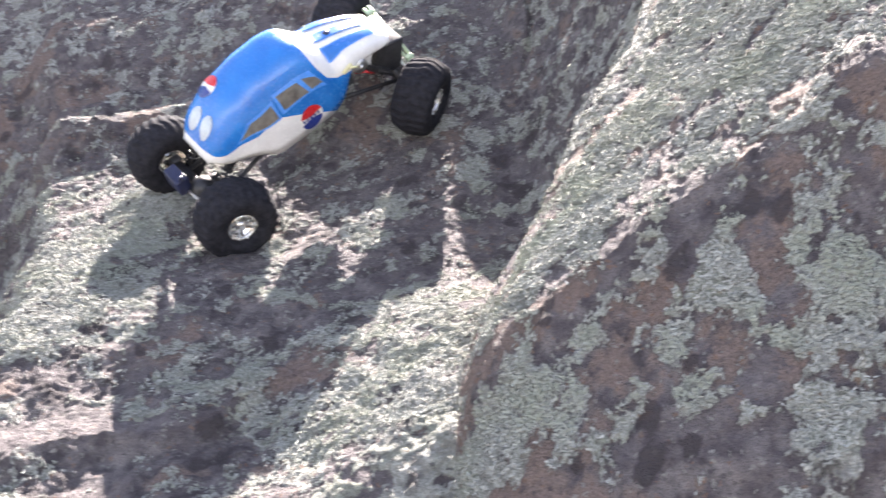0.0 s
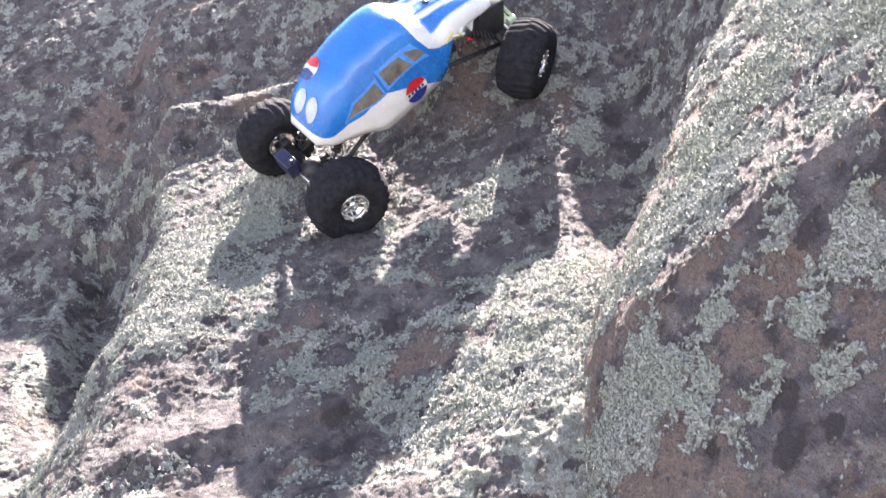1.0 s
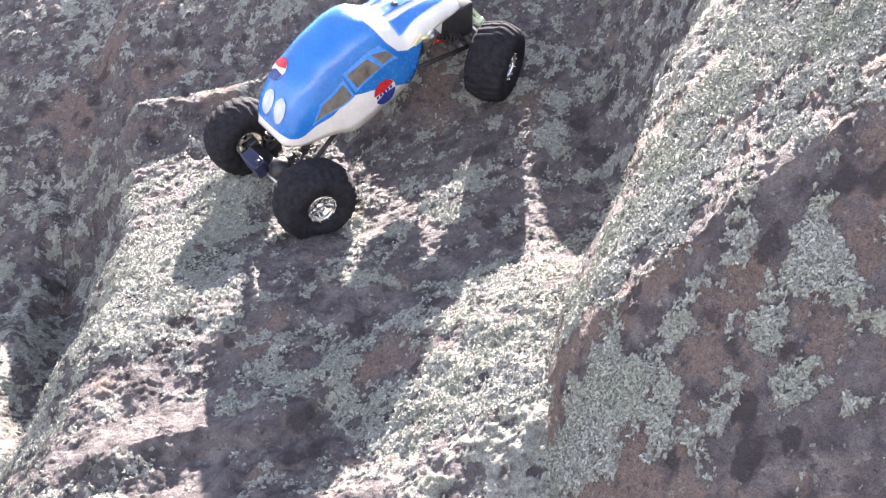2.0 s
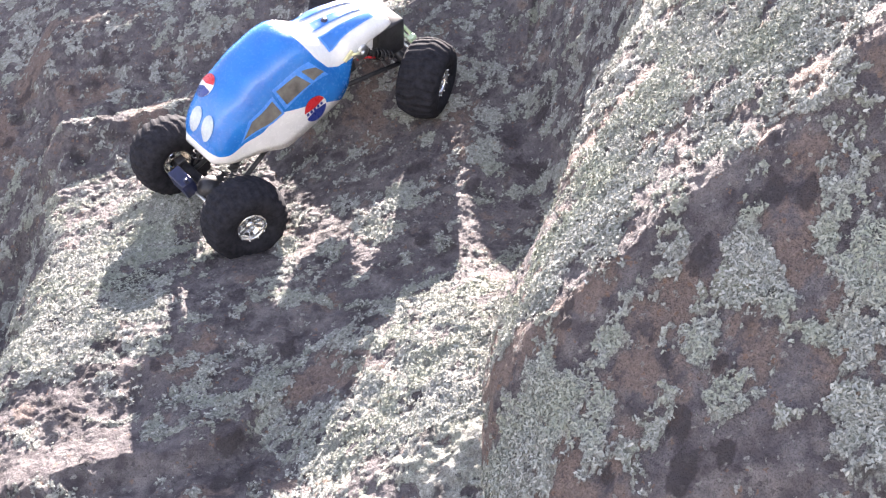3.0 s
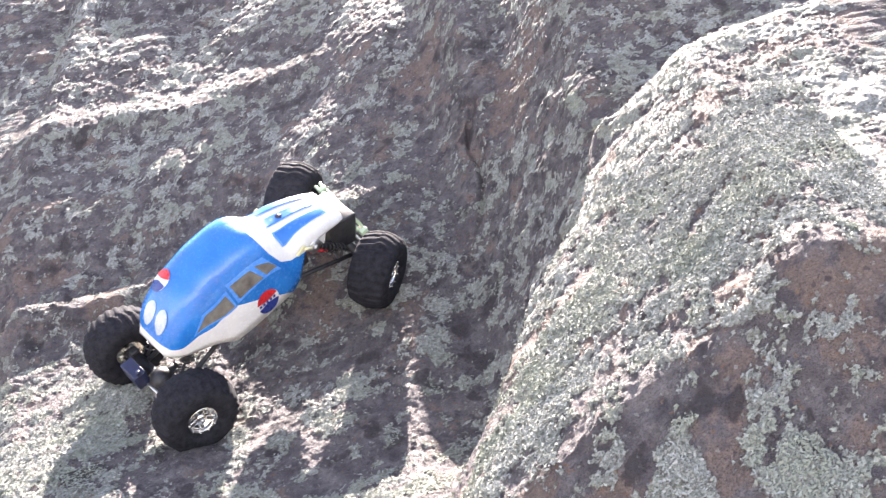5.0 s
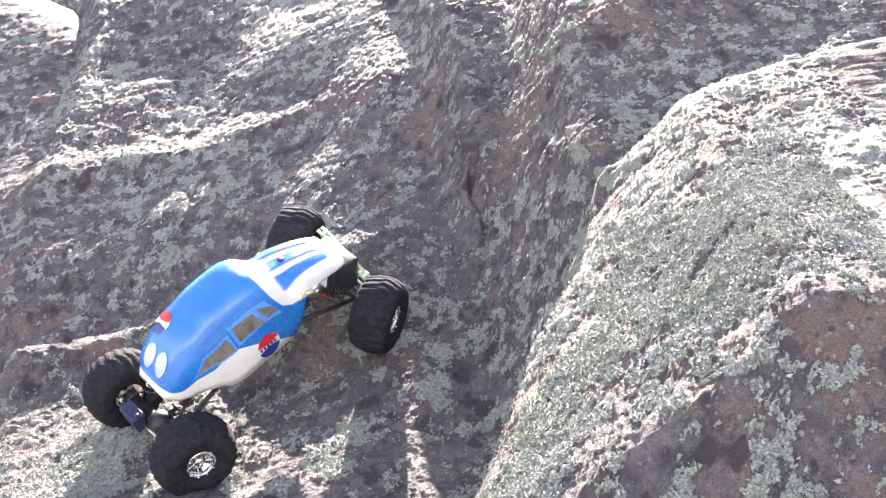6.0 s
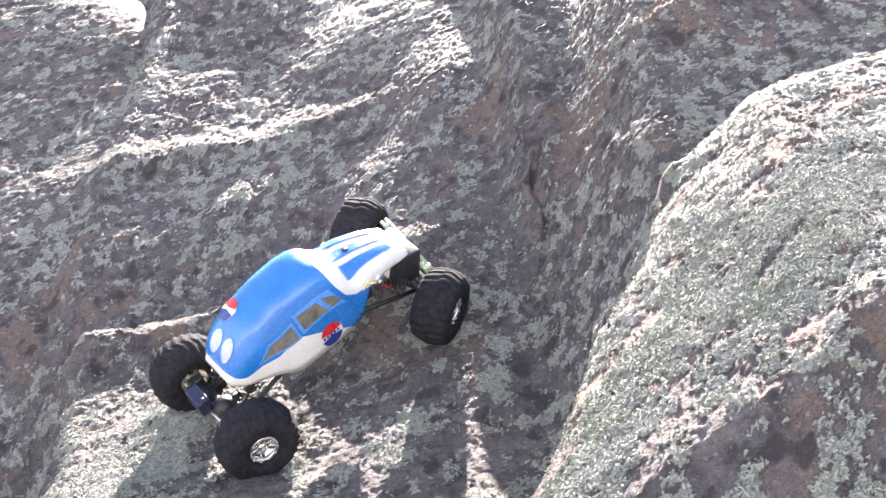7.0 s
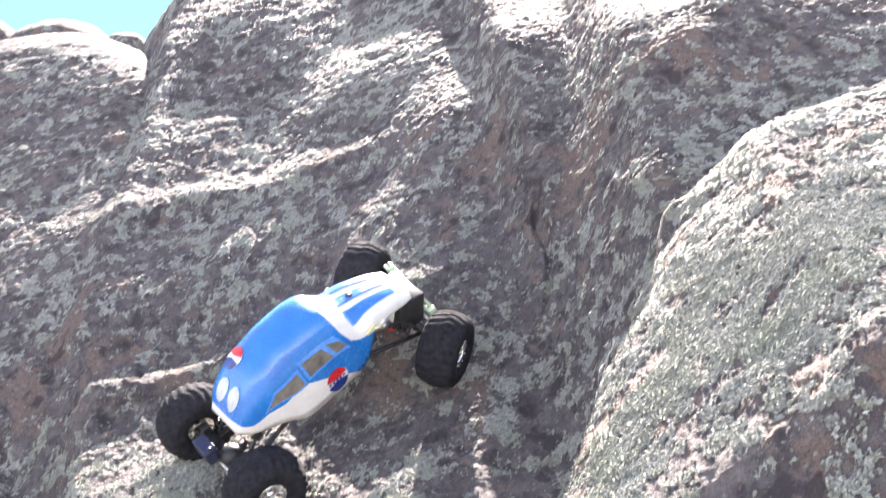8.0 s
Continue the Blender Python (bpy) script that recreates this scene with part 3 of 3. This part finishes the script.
R_TYRE, HALF_BASE, HALF_TRACK = 0.0735, 0.206, 0.1165
CAR_C = Vector((-0.2849, 2.0247, 1.2707))
CAR_R = Matrix(((-0.7503, 0.6577, -0.0670), (-0.4346, -0.5671, -0.6997), (-0.4983, -0.4958, 0.7113)))
car = tagged(new("toy_crawler"), "blue and white radio-controlled beetle crawler on big black tyres", "toy car")
car.matrix_world = Matrix.Translation(CAR_C - CAR_R @ Vector((0, 0, R_TYRE))) @ CAR_R.to_4x4()
UP = Matrix.Translation((0, 0, R_TYRE))

TOP = ((-0.207, 0.088), (-0.198, 0.100), (-0.16, 0.120), (-0.12, 0.134), (-0.085, 0.142), (-0.068, 0.150), (-0.050, 0.172), (-0.03, 0.190), (0.0, 0.195), (0.06, 0.188), (0.117, 0.167), (0.16, 0.132), (0.178, 0.108), (0.188, 0.086))
LOW = ((-0.207, 0.076), (-0.15, 0.090), (-0.11, 0.094), (-0.098, 0.090), (-0.088, 0.052), (-0.06, 0.042), (0.0, 0.038), (0.080, 0.034), (0.090, 0.048), (0.11, 0.060), (0.14, 0.070), (0.17, 0.074), (0.188, 0.078))
WID = ((-0.207, 0.044), (-0.198, 0.049), (-0.11, 0.063), (-0.075, 0.068), (-0.055, 0.076), (0.05, 0.077), (0.1, 0.073), (0.145, 0.066), (0.165, 0.060), (0.178, 0.051), (0.185, 0.040), (0.188, 0.028))
EXPO = 3.2


def curve_at(tab, x):
    xs = [a for a, _ in tab]
    ys = [b for _, b in tab]
    return float(sum(np.interp(x + o, xs, ys) for o in (-0.012, -0.008, -0.004, 0, 0.004, 0.008, 0.012)) / 7)


def shell(x, zf, sgn, off=0.0):
    """A point of the body's skin: station x, height fraction zf (0 sill, 1 crown), side +1 left, -1 right."""
    b, t, w = curve_at(LOW, x), curve_at(TOP, x), curve_at(WID, x)
    zf = min(max(zf, 0.0), 1.0)
    y = w * (1 - zf ** EXPO) ** (1 / EXPO) * (1 - 0.10 * zf * zf)
    z = b + (t - b) * zf
    if off:
        e = 0.003
        if zf > 0.995:
            nrm = Vector((0, 0, 1))
        else:
            p0 = Vector((x, y * sgn, z))
            p1 = Vector(shell(x + e, zf, sgn))
            z2 = min(zf + 0.01, 0.9999)
            p2 = Vector(shell(x, z2, sgn))
            nrm = (p1 - p0).cross(p2 - p0) * -sgn * -1
            nrm.normalize()
            if nrm.y * sgn < 0 and zf < 0.9:
                nrm = -nrm
            if zf >= 0.9 and nrm.z < 0:
                nrm = -nrm
        return (x + nrm.x * off, y * sgn + nrm.y * off, z + nrm.z * off)
    return (x, y * sgn, z)


def skin_y(x, yy, off=0.0):
    """The skin seen from above at (x, yy)."""
    w = curve_at(WID, x)
    lo, hi = 0.0, 1.0
    a = abs(yy)
    for _ in range(30):
        mid = (lo + hi) / 2
        if w * (1 - mid ** EXPO) ** (1 / EXPO) * (1 - 0.10 * mid * mid) > a:
            lo = mid
        else:
            hi = mid
    return shell(x, lo, 1 if yy >= 0 else -1, off)


def body_shell():
    bm = bmesh.new()
    rows = []
    for k in range(91):
        x = -0.207 + 0.395 * k / 90
        fr = [math.sin(math.pi / 2 * (j / 22)) ** 0.8 for j in range(23)]
        pts = [shell(x, f, 1) for f in fr] + [shell(x, f, -1) for f in fr[-2::-1]]
        rows.append([bm.verts.new(p) for p in pts])
    for a, b in zip(rows, rows[1:]):
        for j in range(len(a) - 1):
            bm.faces.new((a[j], a[j + 1], b[j + 1], b[j]))
    bm.faces.new(rows[-1])          # closed nose
    bmesh.ops.recalc_face_normals(bm, faces=bm.faces)
    return bm


def body_paint():
    """Blue over white: the white sill rises to mid-length and drops again, the rear cover and the nose rim are white."""
    m, nt, b = mat("two_tone_paint")
    tc = nt.nodes.new("ShaderNodeTexCoord").outputs["Object"]
    sp = nt.nodes.new("ShaderNodeSeparateXYZ")
    nt.links.new(tc, sp.inputs[0])
    xx = math_n(nt, "DIVIDE", math_n(nt, "ADD", sp.outputs[0], 0.21), 0.40)
    pts = ((-0.21, 0.0), (-0.058, 0.038), (0.0, 0.080), (0.054, 0.110), (0.098, 0.099), (0.131, 0.101), (0.160, 0.093), (0.176, 0.093), (0.184, 0.100), (0.19, 0.150))
    sill = math_n(nt, "LESS_THAN", sp.outputs[2], math_n(nt, "MULTIPLY", ramp(nt, xx, [((x + 0.21) / 0.40, z * 4) for x, z in pts]), 0.25))
    pts = ((-0.21, 0.0), (-0.122, 0.0), (-0.112, 0.092), (-0.075, 0.100), (-0.055, 0.118), (-0.043, 0.146), (-0.033, 0.190), (-0.030, 0.25))
    rear = math_n(nt, "GREATER_THAN", sp.outputs[2], math_n(nt, "MULTIPLY", ramp(nt, xx, [((x + 0.21) / 0.40, z * 4) for x, z in pts]), 0.25))
    white = math_n(nt, "MAXIMUM", sill, rear)
    n = noise_n(nt, tc, 30, 5, 0.6)
    blue = ramp(nt, n, [(0.3, (0.003, 0.145, 0.50)), (0.7, (0.005, 0.195, 0.60))])
    wht = ramp(nt, n, [(0.3, (0.72, 0.72, 0.71)), (0.7, (0.84, 0.84, 0.83))])
    nt.links.new(mixc(nt, white, blue, wht), b.inputs["Base Color"])
    dust = ramp(nt, noise_n(nt, tc, 180, 4, 0.7), [(0.35, 0.15), (0.75, 0.38)])
    nt.links.new(dust, b.inputs["Roughness"])
    b.inputs["Coat Weight"].default_value = 0.5
    b.inputs["Coat Roughness"].default_value = 0.15
    return m


body = part("body", body_shell(), body_paint(), car, "blue painted shell with white sills and rear cover", m=UP)
sol = body.modifiers.new("thickness", "SOLIDIFY")
sol.thickness, sol.offset = 0.0014, -1.0


def patch(name, poly, fn, material, label="", off=0.0012, parent=None, n=7):
    """A thin inlay on the skin over a four-sided outline in skin coordinates."""
    bm = bmesh.new()
    (a, b, c, d) = [Vector(p) for p in poly]
    rows = []
    for i in range(n + 1):
        u = i / n
        row = []
        for j in range(n + 1):
            v = j / n
            q = (a * (1 - u) + b * u) * (1 - v) + (d * (1 - u) + c * u) * v
            row.append(bm.verts.new(fn(q.x, q.y, off)))
        rows.append(row)
    for r0, r1 in zip(rows, rows[1:]):
        for j in range(n):
            bm.faces.new((r0[j], r0[j + 1], r1[j + 1], r1[j]))
    return part(name, bm, material, parent or body, label)


def disc(name, cx, cy, rx, ry, fn, material, label="", off=0.0014, a0=0.0, a1=2 * math.pi, rings=4, seg=28, parent=None, inner=0.0):
    bm = bmesh.new()
    rows = []
    for i in range(rings + 1):
        r = inner + (1 - inner) * i / rings
        rows.append([bm.verts.new(fn(cx + rx * r * math.cos(a0 + (a1 - a0) * k / seg), cy + ry * r * math.sin(a0 + (a1 - a0) * k / seg), off)) for k in range(seg + 1)])
    for r0, r1 in zip(rows, rows[1:]):
        for k in range(seg):
            bm.faces.new((r0[k], r0[k + 1], r1[k + 1], r1[k]))
    bmesh.ops.remove_doubles(bm, verts=bm.verts, dist=1e-5)
    return part(name, bm, material, parent or body, label)


for sg in (1, -1):
    fn = lambda x, f, off, sg=sg: shell(x, f, sg, off)
    # side windows with pale rims
    patch("window_trim", [(0.138, 0.44), (0.050, 0.46), (0.054, 0.72), (0.108, 0.67)], fn, TRIM, "pale blue window rim", 0.0008)
    patch("side_window", [(0.131, 0.47), (0.054, 0.49), (0.059, 0.685), (0.104, 0.635)], fn, PANE, "smoky grey side window", 0.0016)
    patch("window_trim", [(0.046, 0.49), (-0.050, 0.52), (-0.028, 0.76), (0.050, 0.77)], fn, TRIM, "pale blue window rim", 0.0008)
    patch("side_window", [(0.040, 0.53), (-0.013, 0.53), (0.002, 0.715), (0.045, 0.735)], fn, PANE, "smoky grey side window", 0.0016)
    patch("side_window", [(-0.020, 0.54), (-0.044, 0.58), (-0.034, 0.67), (-0.008, 0.72)], fn, PANE, "smoky grey side window", 0.0016)
    # round badge on the door: red over blue with a white band and dark bars for lettering
    badge = disc("badge", -0.002, 0.20, 0.0235, 0.155, fn, WHITE, "round red white and blue badge", 0.0010)
    disc("badge_top", -0.002, 0.215, 0.022, 0.145, fn, RED, "red cap of the badge", 0.0016, 0.18, math.pi - 0.18, parent=badge)
    disc("badge_base", -0.002, 0.185, 0.022, 0.145, fn, DBLUE, "blue base of the badge", 0.0016, math.pi + 0.18, 2 * math.pi - 0.18, parent=badge)
    for k in range(5):
        c = -0.018 + 0.0076 * k
        patch("bar", [(c, 0.185), (c + 0.0048, 0.185), (c + 0.0048, 0.225), (c, 0.225)], fn, DBLUE, "", 0.0020, badge, 2)
up = lambda x, y, off: skin_y(x, y, off)
for sg in (1, -1):
    disc("headlight", 0.160, sg * 0.0160, 0.0150, 0.0130, up, LENS, "pale oval headlight", 0.0016)
badge = disc("badge", 0.116, -0.028, 0.018, 0.020, up, WHITE, "round red white and blue badge", 0.0010)
disc("badge_top", 0.114, -0.028, 0.0165, 0.0185, up, RED, "red cap of the badge", 0.0016, math.pi / 2 + 0.2, 1.5 * math.pi - 0.2, parent=badge)
disc("badge_base", 0.118, -0.028, 0.0165, 0.0185, up, DBLUE, "blue base of the badge", 0.0016, -math.pi / 2 + 0.2, math.pi / 2 - 0.2, parent=badge)
for y0, y1, w0, w1 in ((-0.040, -0.026, 0.0100, 0.0055), (0.0, 0.0, 0.0100, 0.0055), (0.040, 0.026, 0.0100, 0.0055)):
    patch("panel_trim", [(-0.072, y0 - w0 - 0.0025), (-0.072, y0 + w0 + 0.0025), (-0.184, y1 + w1 + 0.002), (-0.184, y1 - w1 - 0.002)], up, TRIM, "pale blue panel rim", 0.0016, None, 14)
    patch("cover_panel", [(-0.076, y0 - w0), (-0.076, y0 + w0), (-0.180, y1 + w1), (-0.180, y1 - w1)], up, BLUE, "blue recessed panel on the rear cover", 0.0024, None, 14)
bm = bmesh.new()
rod(bm, skin_y(-0.11, 0.0, -0.002), skin_y(-0.11, 0.0, 0.004), 0.006)
part("knob", bm, NAVY, body, "dark round post in the cover")
for sg in (1, -1):
    bm = bmesh.new()
    box(bm, Matrix.Translation((-0.098, sg * 0.066, 0.106)) @ pose(0, 0, 0, 0, 25, 0), 0.022, 0.004, 0.007, 0.001)
    rod(bm, (-0.104, sg * 0.068, 0.106), (-0.118, sg * 0.069, 0.098), 0.0022)
    part("body_clip", bm, YELLOW, car, "cream body clip with a wire loop", m=UP)

# chassis, links, shocks, axles
bm = bmesh.new()
for sg in (1, -1):
    box(bm, Matrix.Translation((0.0, sg * 0.034, 0.045)), 0.24, 0.006, 0.030, 0.002)
box(bm, Matrix.Translation((0.0, 0, 0.030)), 0.16, 0.07, 0.006, 0.002)
box(bm, Matrix.Translation((-0.135, 0, 0.060)), 0.012, 0.072, 0.034, 0.002)
box(bm, Matrix.Translation((0.115, 0, 0.060)), 0.012, 0.072, 0.034, 0.002)
part("chassis", bm, BLACK, car, "black plate chassis", smooth=False, m=UP)
bm = bmesh.new()
box(bm, Matrix.Translation((-0.199, 0.002, 0.040)) @ pose(0, 0, 0, 0, -14, 0), 0.060, 0.088, 0.066, 0.004)
part("battery_box", bm, BLACK, car, "black battery box behind the cover", m=UP)
for yy in (0.047, -0.043):
    bm = bmesh.new()
    box(bm, Matrix.Translation((-0.170, yy, 0.010)) @ pose(0, 0, 0, 0, 12, 0), 0.005, 0.004, 0.066, 0.001)
    box(bm, Matrix.Translation((-0.199, yy, -0.020)) @ pose(0, 0, 0, 0, 10, 0), 0.060, 0.004, 0.007, 0.001)
    part("box_bracket", bm, ALU, car, "bright metal bracket under the box", m=UP)
bm = bmesh.new()
box(bm, Matrix.Translation((-0.140, 0.046, 0.082)) @ pose(0, 0, 0, 0, -20, 0), 0.046, 0.003, 0.040, 0.003)
part("motor_plate", bm, WHITE, car, "white motor side plate", m=UP)
bm = bmesh.new()
for k, (a, b2) in enumerate((((-0.120, 0.050, 0.066), (-0.138, 0.056, 0.060)), ((-0.138, 0.056, 0.060), (-0.150, 0.052, 0.044)), ((-0.150, 0.052, 0.044), (-0.165, 0.044, 0.034)))):
    rod(bm, a, b2, 0.0020, seg=10)
part("wire", bm, RED, car, "red motor wire", m=UP)
bm = bmesh.new()
rod(bm, (-0.128, 0.048, 0.085), (-0.128, 0.062, 0.085), 0.014, seg=24)
rod(bm, (-0.128, 0.060, 0.085), (-0.128, 0.066, 0.085), 0.005)
part("motor_end", bm, ALU, car, "silver motor end bell", m=UP)
bm = bmesh.new()
for xx in (-0.232, -0.242):
    rod(bm, (xx, -0.066, 0.064), (xx, 0.064, 0.012), 0.0032)
for t in (0.1, 0.55, 0.9):
    p = Vector((-0.237, -0.066, 0.064)).lerp(Vector((-0.237, 0.064, 0.012)), t)
    box(bm, Matrix.Translation(p), 0.016, 0.010, 0.010, 0.002)
part("rear_bumper", bm, GREEN, car, "pale green twin tube bumper", m=UP)
bm = bmesh.new()
rod(bm, (-0.15, 0.02, 0.06), (-0.236, 0.01, 0.036), 0.003)
rod(bm, (-0.15, -0.03, 0.06), (-0.236, -0.03, 0.05), 0.003)
part("bumper_stay", bm, BLACK, car, m=UP)
PH = 0.1329


def hub(front, left):
    sx, sy, ph = (1 if front else -1), (1 if left else -1), (PH if front else -PH)
    return Vector((sx * HALF_BASE, sy * HALF_TRACK * math.cos(ph), sy * HALF_TRACK * math.sin(ph)))


for front in (True, False):
    L, Rr = hub(front, True), hub(front, False)
    ax = (L - Rr).normalized()
    c = (L + Rr) / 2
    s = 1 if front else -1
    bm = bmesh.new()
    rod(bm, c - ax * 0.078, c + ax * 0.078, 0.0085)
    bmesh.ops.create_uvsphere(bm, u_segments=20, v_segments=12, radius=0.023, matrix=Matrix.Translation(c + ax * 0.012))
    rod(bm, c + ax * 0.012, c + ax * 0.012 + Vector((-s * 0.036, 0, 0.006)), 0.013, 0.009)
    for k in (-1, 1):
        box(bm, Matrix.Translation(c + ax * k * 0.078), 0.018, 0.016, 0.034, 0.003)
    part("axle", bm, BLACK, car, "black axle housing", m=UP)
    bm = bmesh.new()
    box(bm, Matrix.Translation(c + Vector((s * 0.026, 0, 0.022)) - ax * 0.022), 0.024, 0.046, 0.034, 0.003)
    rod(bm, c + Vector((s * 0.026, 0, 0.04)), c + Vector((s * 0.026, 0, 0.046)), 0.004)
    part("steering_servo", bm, NAVY, car, "dark blue steering servo on the axle", m=UP)
    bm = bmesh.new()
    rod(bm, c + ax * 0.082 + Vector((s * 0.022, 0, 0.004)), c - ax * 0.082 + Vector((s * 0.022, 0, 0.004)), 0.0028)
    part("tie_rod", bm, ALU, car, "silver tie rod", m=UP)
    for k in (-1, 1):
        bm = bmesh.new()
        rod(bm, c + ax * k * 0.055 + Vector((-s * 0.004, 0, -0.006)), (s * 0.035, k * 0.030, 0.030), 0.0042)
        part("lower_link", bm, BLACK, car, m=UP)
        bm = bmesh.new()
        a, b2 = c + ax * k * 0.050 + Vector((-s * 0.012, 0, 0.010)), Vector((s * 0.118, k * 0.042, 0.088))
        rod(bm, a, a.lerp(b2, 0.5), 0.0026)
        rod(bm, a.lerp(b2, 0.38), b2, 0.0072)
        shock = part("shock", bm, BLACK, car, "black shock absorber", m=UP)
        bm = bmesh.new()
        d = b2 - a
        q = d.to_track_quat("Z", "Y").to_matrix().to_4x4()
        turns, st = 7, 12
        ring = []
        for i in range(turns * st + 1):
            an = 2 * math.pi * i / st
            ctr = Vector((0.0098 * math.cos(an), 0.0098 * math.sin(an), d.length * (0.12 + 0.62 * i / (turns * st))))
            out = Vector((math.cos(an), math.sin(an), 0))
            ring.append([bm.verts.new(a + q @ (ctr + out * 0.0013 * math.cos(w) + Vector((0, 0, 1)) * 0.0013 * math.sin(w))) for w in (0, 1.57, 3.14, 4.71)])
        for r0, r1 in zip(ring, ring[1:]):
            for j in range(4):
                bm.faces.new((r0[j], r0[(j + 1) % 4], r1[(j + 1) % 4], r1[j]))
        part("spring", bm, BLACK, shock, "black coil spring")


def tyre_mesh():
    """One moulded tyre: chevron lugs over the crown and blocks on the shoulders."""
    R, W, n, seg = R_TYRE - 0.0038, 0.036, 26, 312
    prof = [(0.0255, -0.027), (0.028, -0.0315), (0.035, -W - 0.0008), (0.045, -W - 0.0026), (0.052, -W - 0.0022), (0.0570, -W - 0.0006), (0.0602, -W + 0.0016), (0.0624, -W + 0.0044), (0.0638, -W + 0.0078)]
    crown = [(R + 0.0006 - 8.2 * abs(yy) ** 2, yy) for yy in np.linspace(-0.026, 0.026, 17)]
    prof = prof + crown + [(r, -yy) for r, yy in reversed(prof)]
    bm = bmesh.new()
    rings = []
    for r, yy in prof:
        ring = []
        for k in range(seg):
            a = k / seg * n
            f = (a + 9.0 * abs(yy) + (0.5 if yy < 0 else 0.0)) % 1.0
            h = 0.0
            if r > 0.0610 and abs(yy) > 0.003:
                h = 0.0019 * float(ss(0.04, 0.16, f) * (1 - ss(0.52, 0.64, f)))
                if abs(yy) > 0.032:
                    h *= 0.5
            elif abs(yy) <= 0.003 and r > 0.06:
                h = 0.0026 * float(ss(0.1, 0.2, (a * 1.0 + 0.3) % 1.0) * (1 - ss(0.6, 0.7, (a + 0.3) % 1.0)))
            rr = r + h
            y2 = yy + (math.copysign(0.0018, yy) * h / 0.0034 if abs(yy) > 0.027 else 0)
            an = 2 * math.pi * k / seg
            ring.append(bm.verts.new((rr * math.cos(an), y2, rr * math.sin(an))))
        rings.append(ring)
    for a, b in zip(rings, rings[1:]):
        for k in range(seg):
            bm.faces.new((a[k], a[(k + 1) % seg], b[(k + 1) % seg], b[k]))
    bmesh.ops.recalc_face_normals(bm, faces=bm.faces)
    return bm


def wheel(front, left, steer):
    h = hub(front, left)
    ph = PH if front else -PH
    sy = 1 if left else -1
    m = UP @ Matrix.Translation(h) @ Matrix.Rotation(ph, 4, "X") @ Matrix.Rotation(radians(steer), 4, "Z")
    if not left:
        m = m @ Matrix.Rotation(math.pi, 4, "Z")
    bm = bmesh.new()                      # drum and hub; +y is outward
    lathe(bm, [(0.005, -0.004), (0.0220, -0.006), (0.0235, -0.026), (0.0262, -0.027), (0.0262, 0.026), (0.0235, 0.026), (0.0225, 0.004), (0.005, 0.002)], 40)
    w = part("wheel", bm, CHROME, car, "chrome wheel with round holes and a black tyre", m=m)
    part("tyre", tyre_mesh(), RUBBER, w, "knobbly black rubber tyre")
    bm = bmesh.new()
    lathe(bm, [(0.0268, 0.024), (0.0275, 0.029), (0.0245, 0.0315), (0.0212, 0.029), (0.0212, 0.024)], 40)
    for k in range(5):
        an = 2 * math.pi * k / 5
        box(bm, Matrix.Rotation(-an, 4, "Y") @ Matrix.Translation((0.0145, 0.022, 0)) @ pose(0, 0, 0, 0, 0, 12), 0.0165, 0.005, 0.0078, 0.0012)
    lathe(bm, [(0.0005, 0.027), (0.0085, 0.026), (0.0095, 0.017)], 24)
    for k in range(10):
        an = 2 * math.pi * (k + 0.5) / 10
        rod(bm, Matrix.Rotation(-an, 4, "Y") @ Vector((0.0244, 0.030, 0)), Matrix.Rotation(-an, 4, "Y") @ Vector((0.0244, 0.0335, 0)), 0.0015, seg=6)
    part("rim", bm, CHROME, w, "chrome bead ring and spokes")
    bm = bmesh.new()
    rod(bm, (0, 0.024, 0), (0, 0.032, 0), 0.004, seg=6)
    part("wheel_nut", bm, ALU, w)
    bm = bmesh.new()                      # drive cup behind the wheel
    rod(bm, (0, -0.045, 0), (0, -0.022, 0), 0.009)
    part("knuckle", bm, BLACK, w)


wheel(True, True, -8)
wheel(True, False, -8)
wheel(False, True, 25)
wheel(False, False, 25)
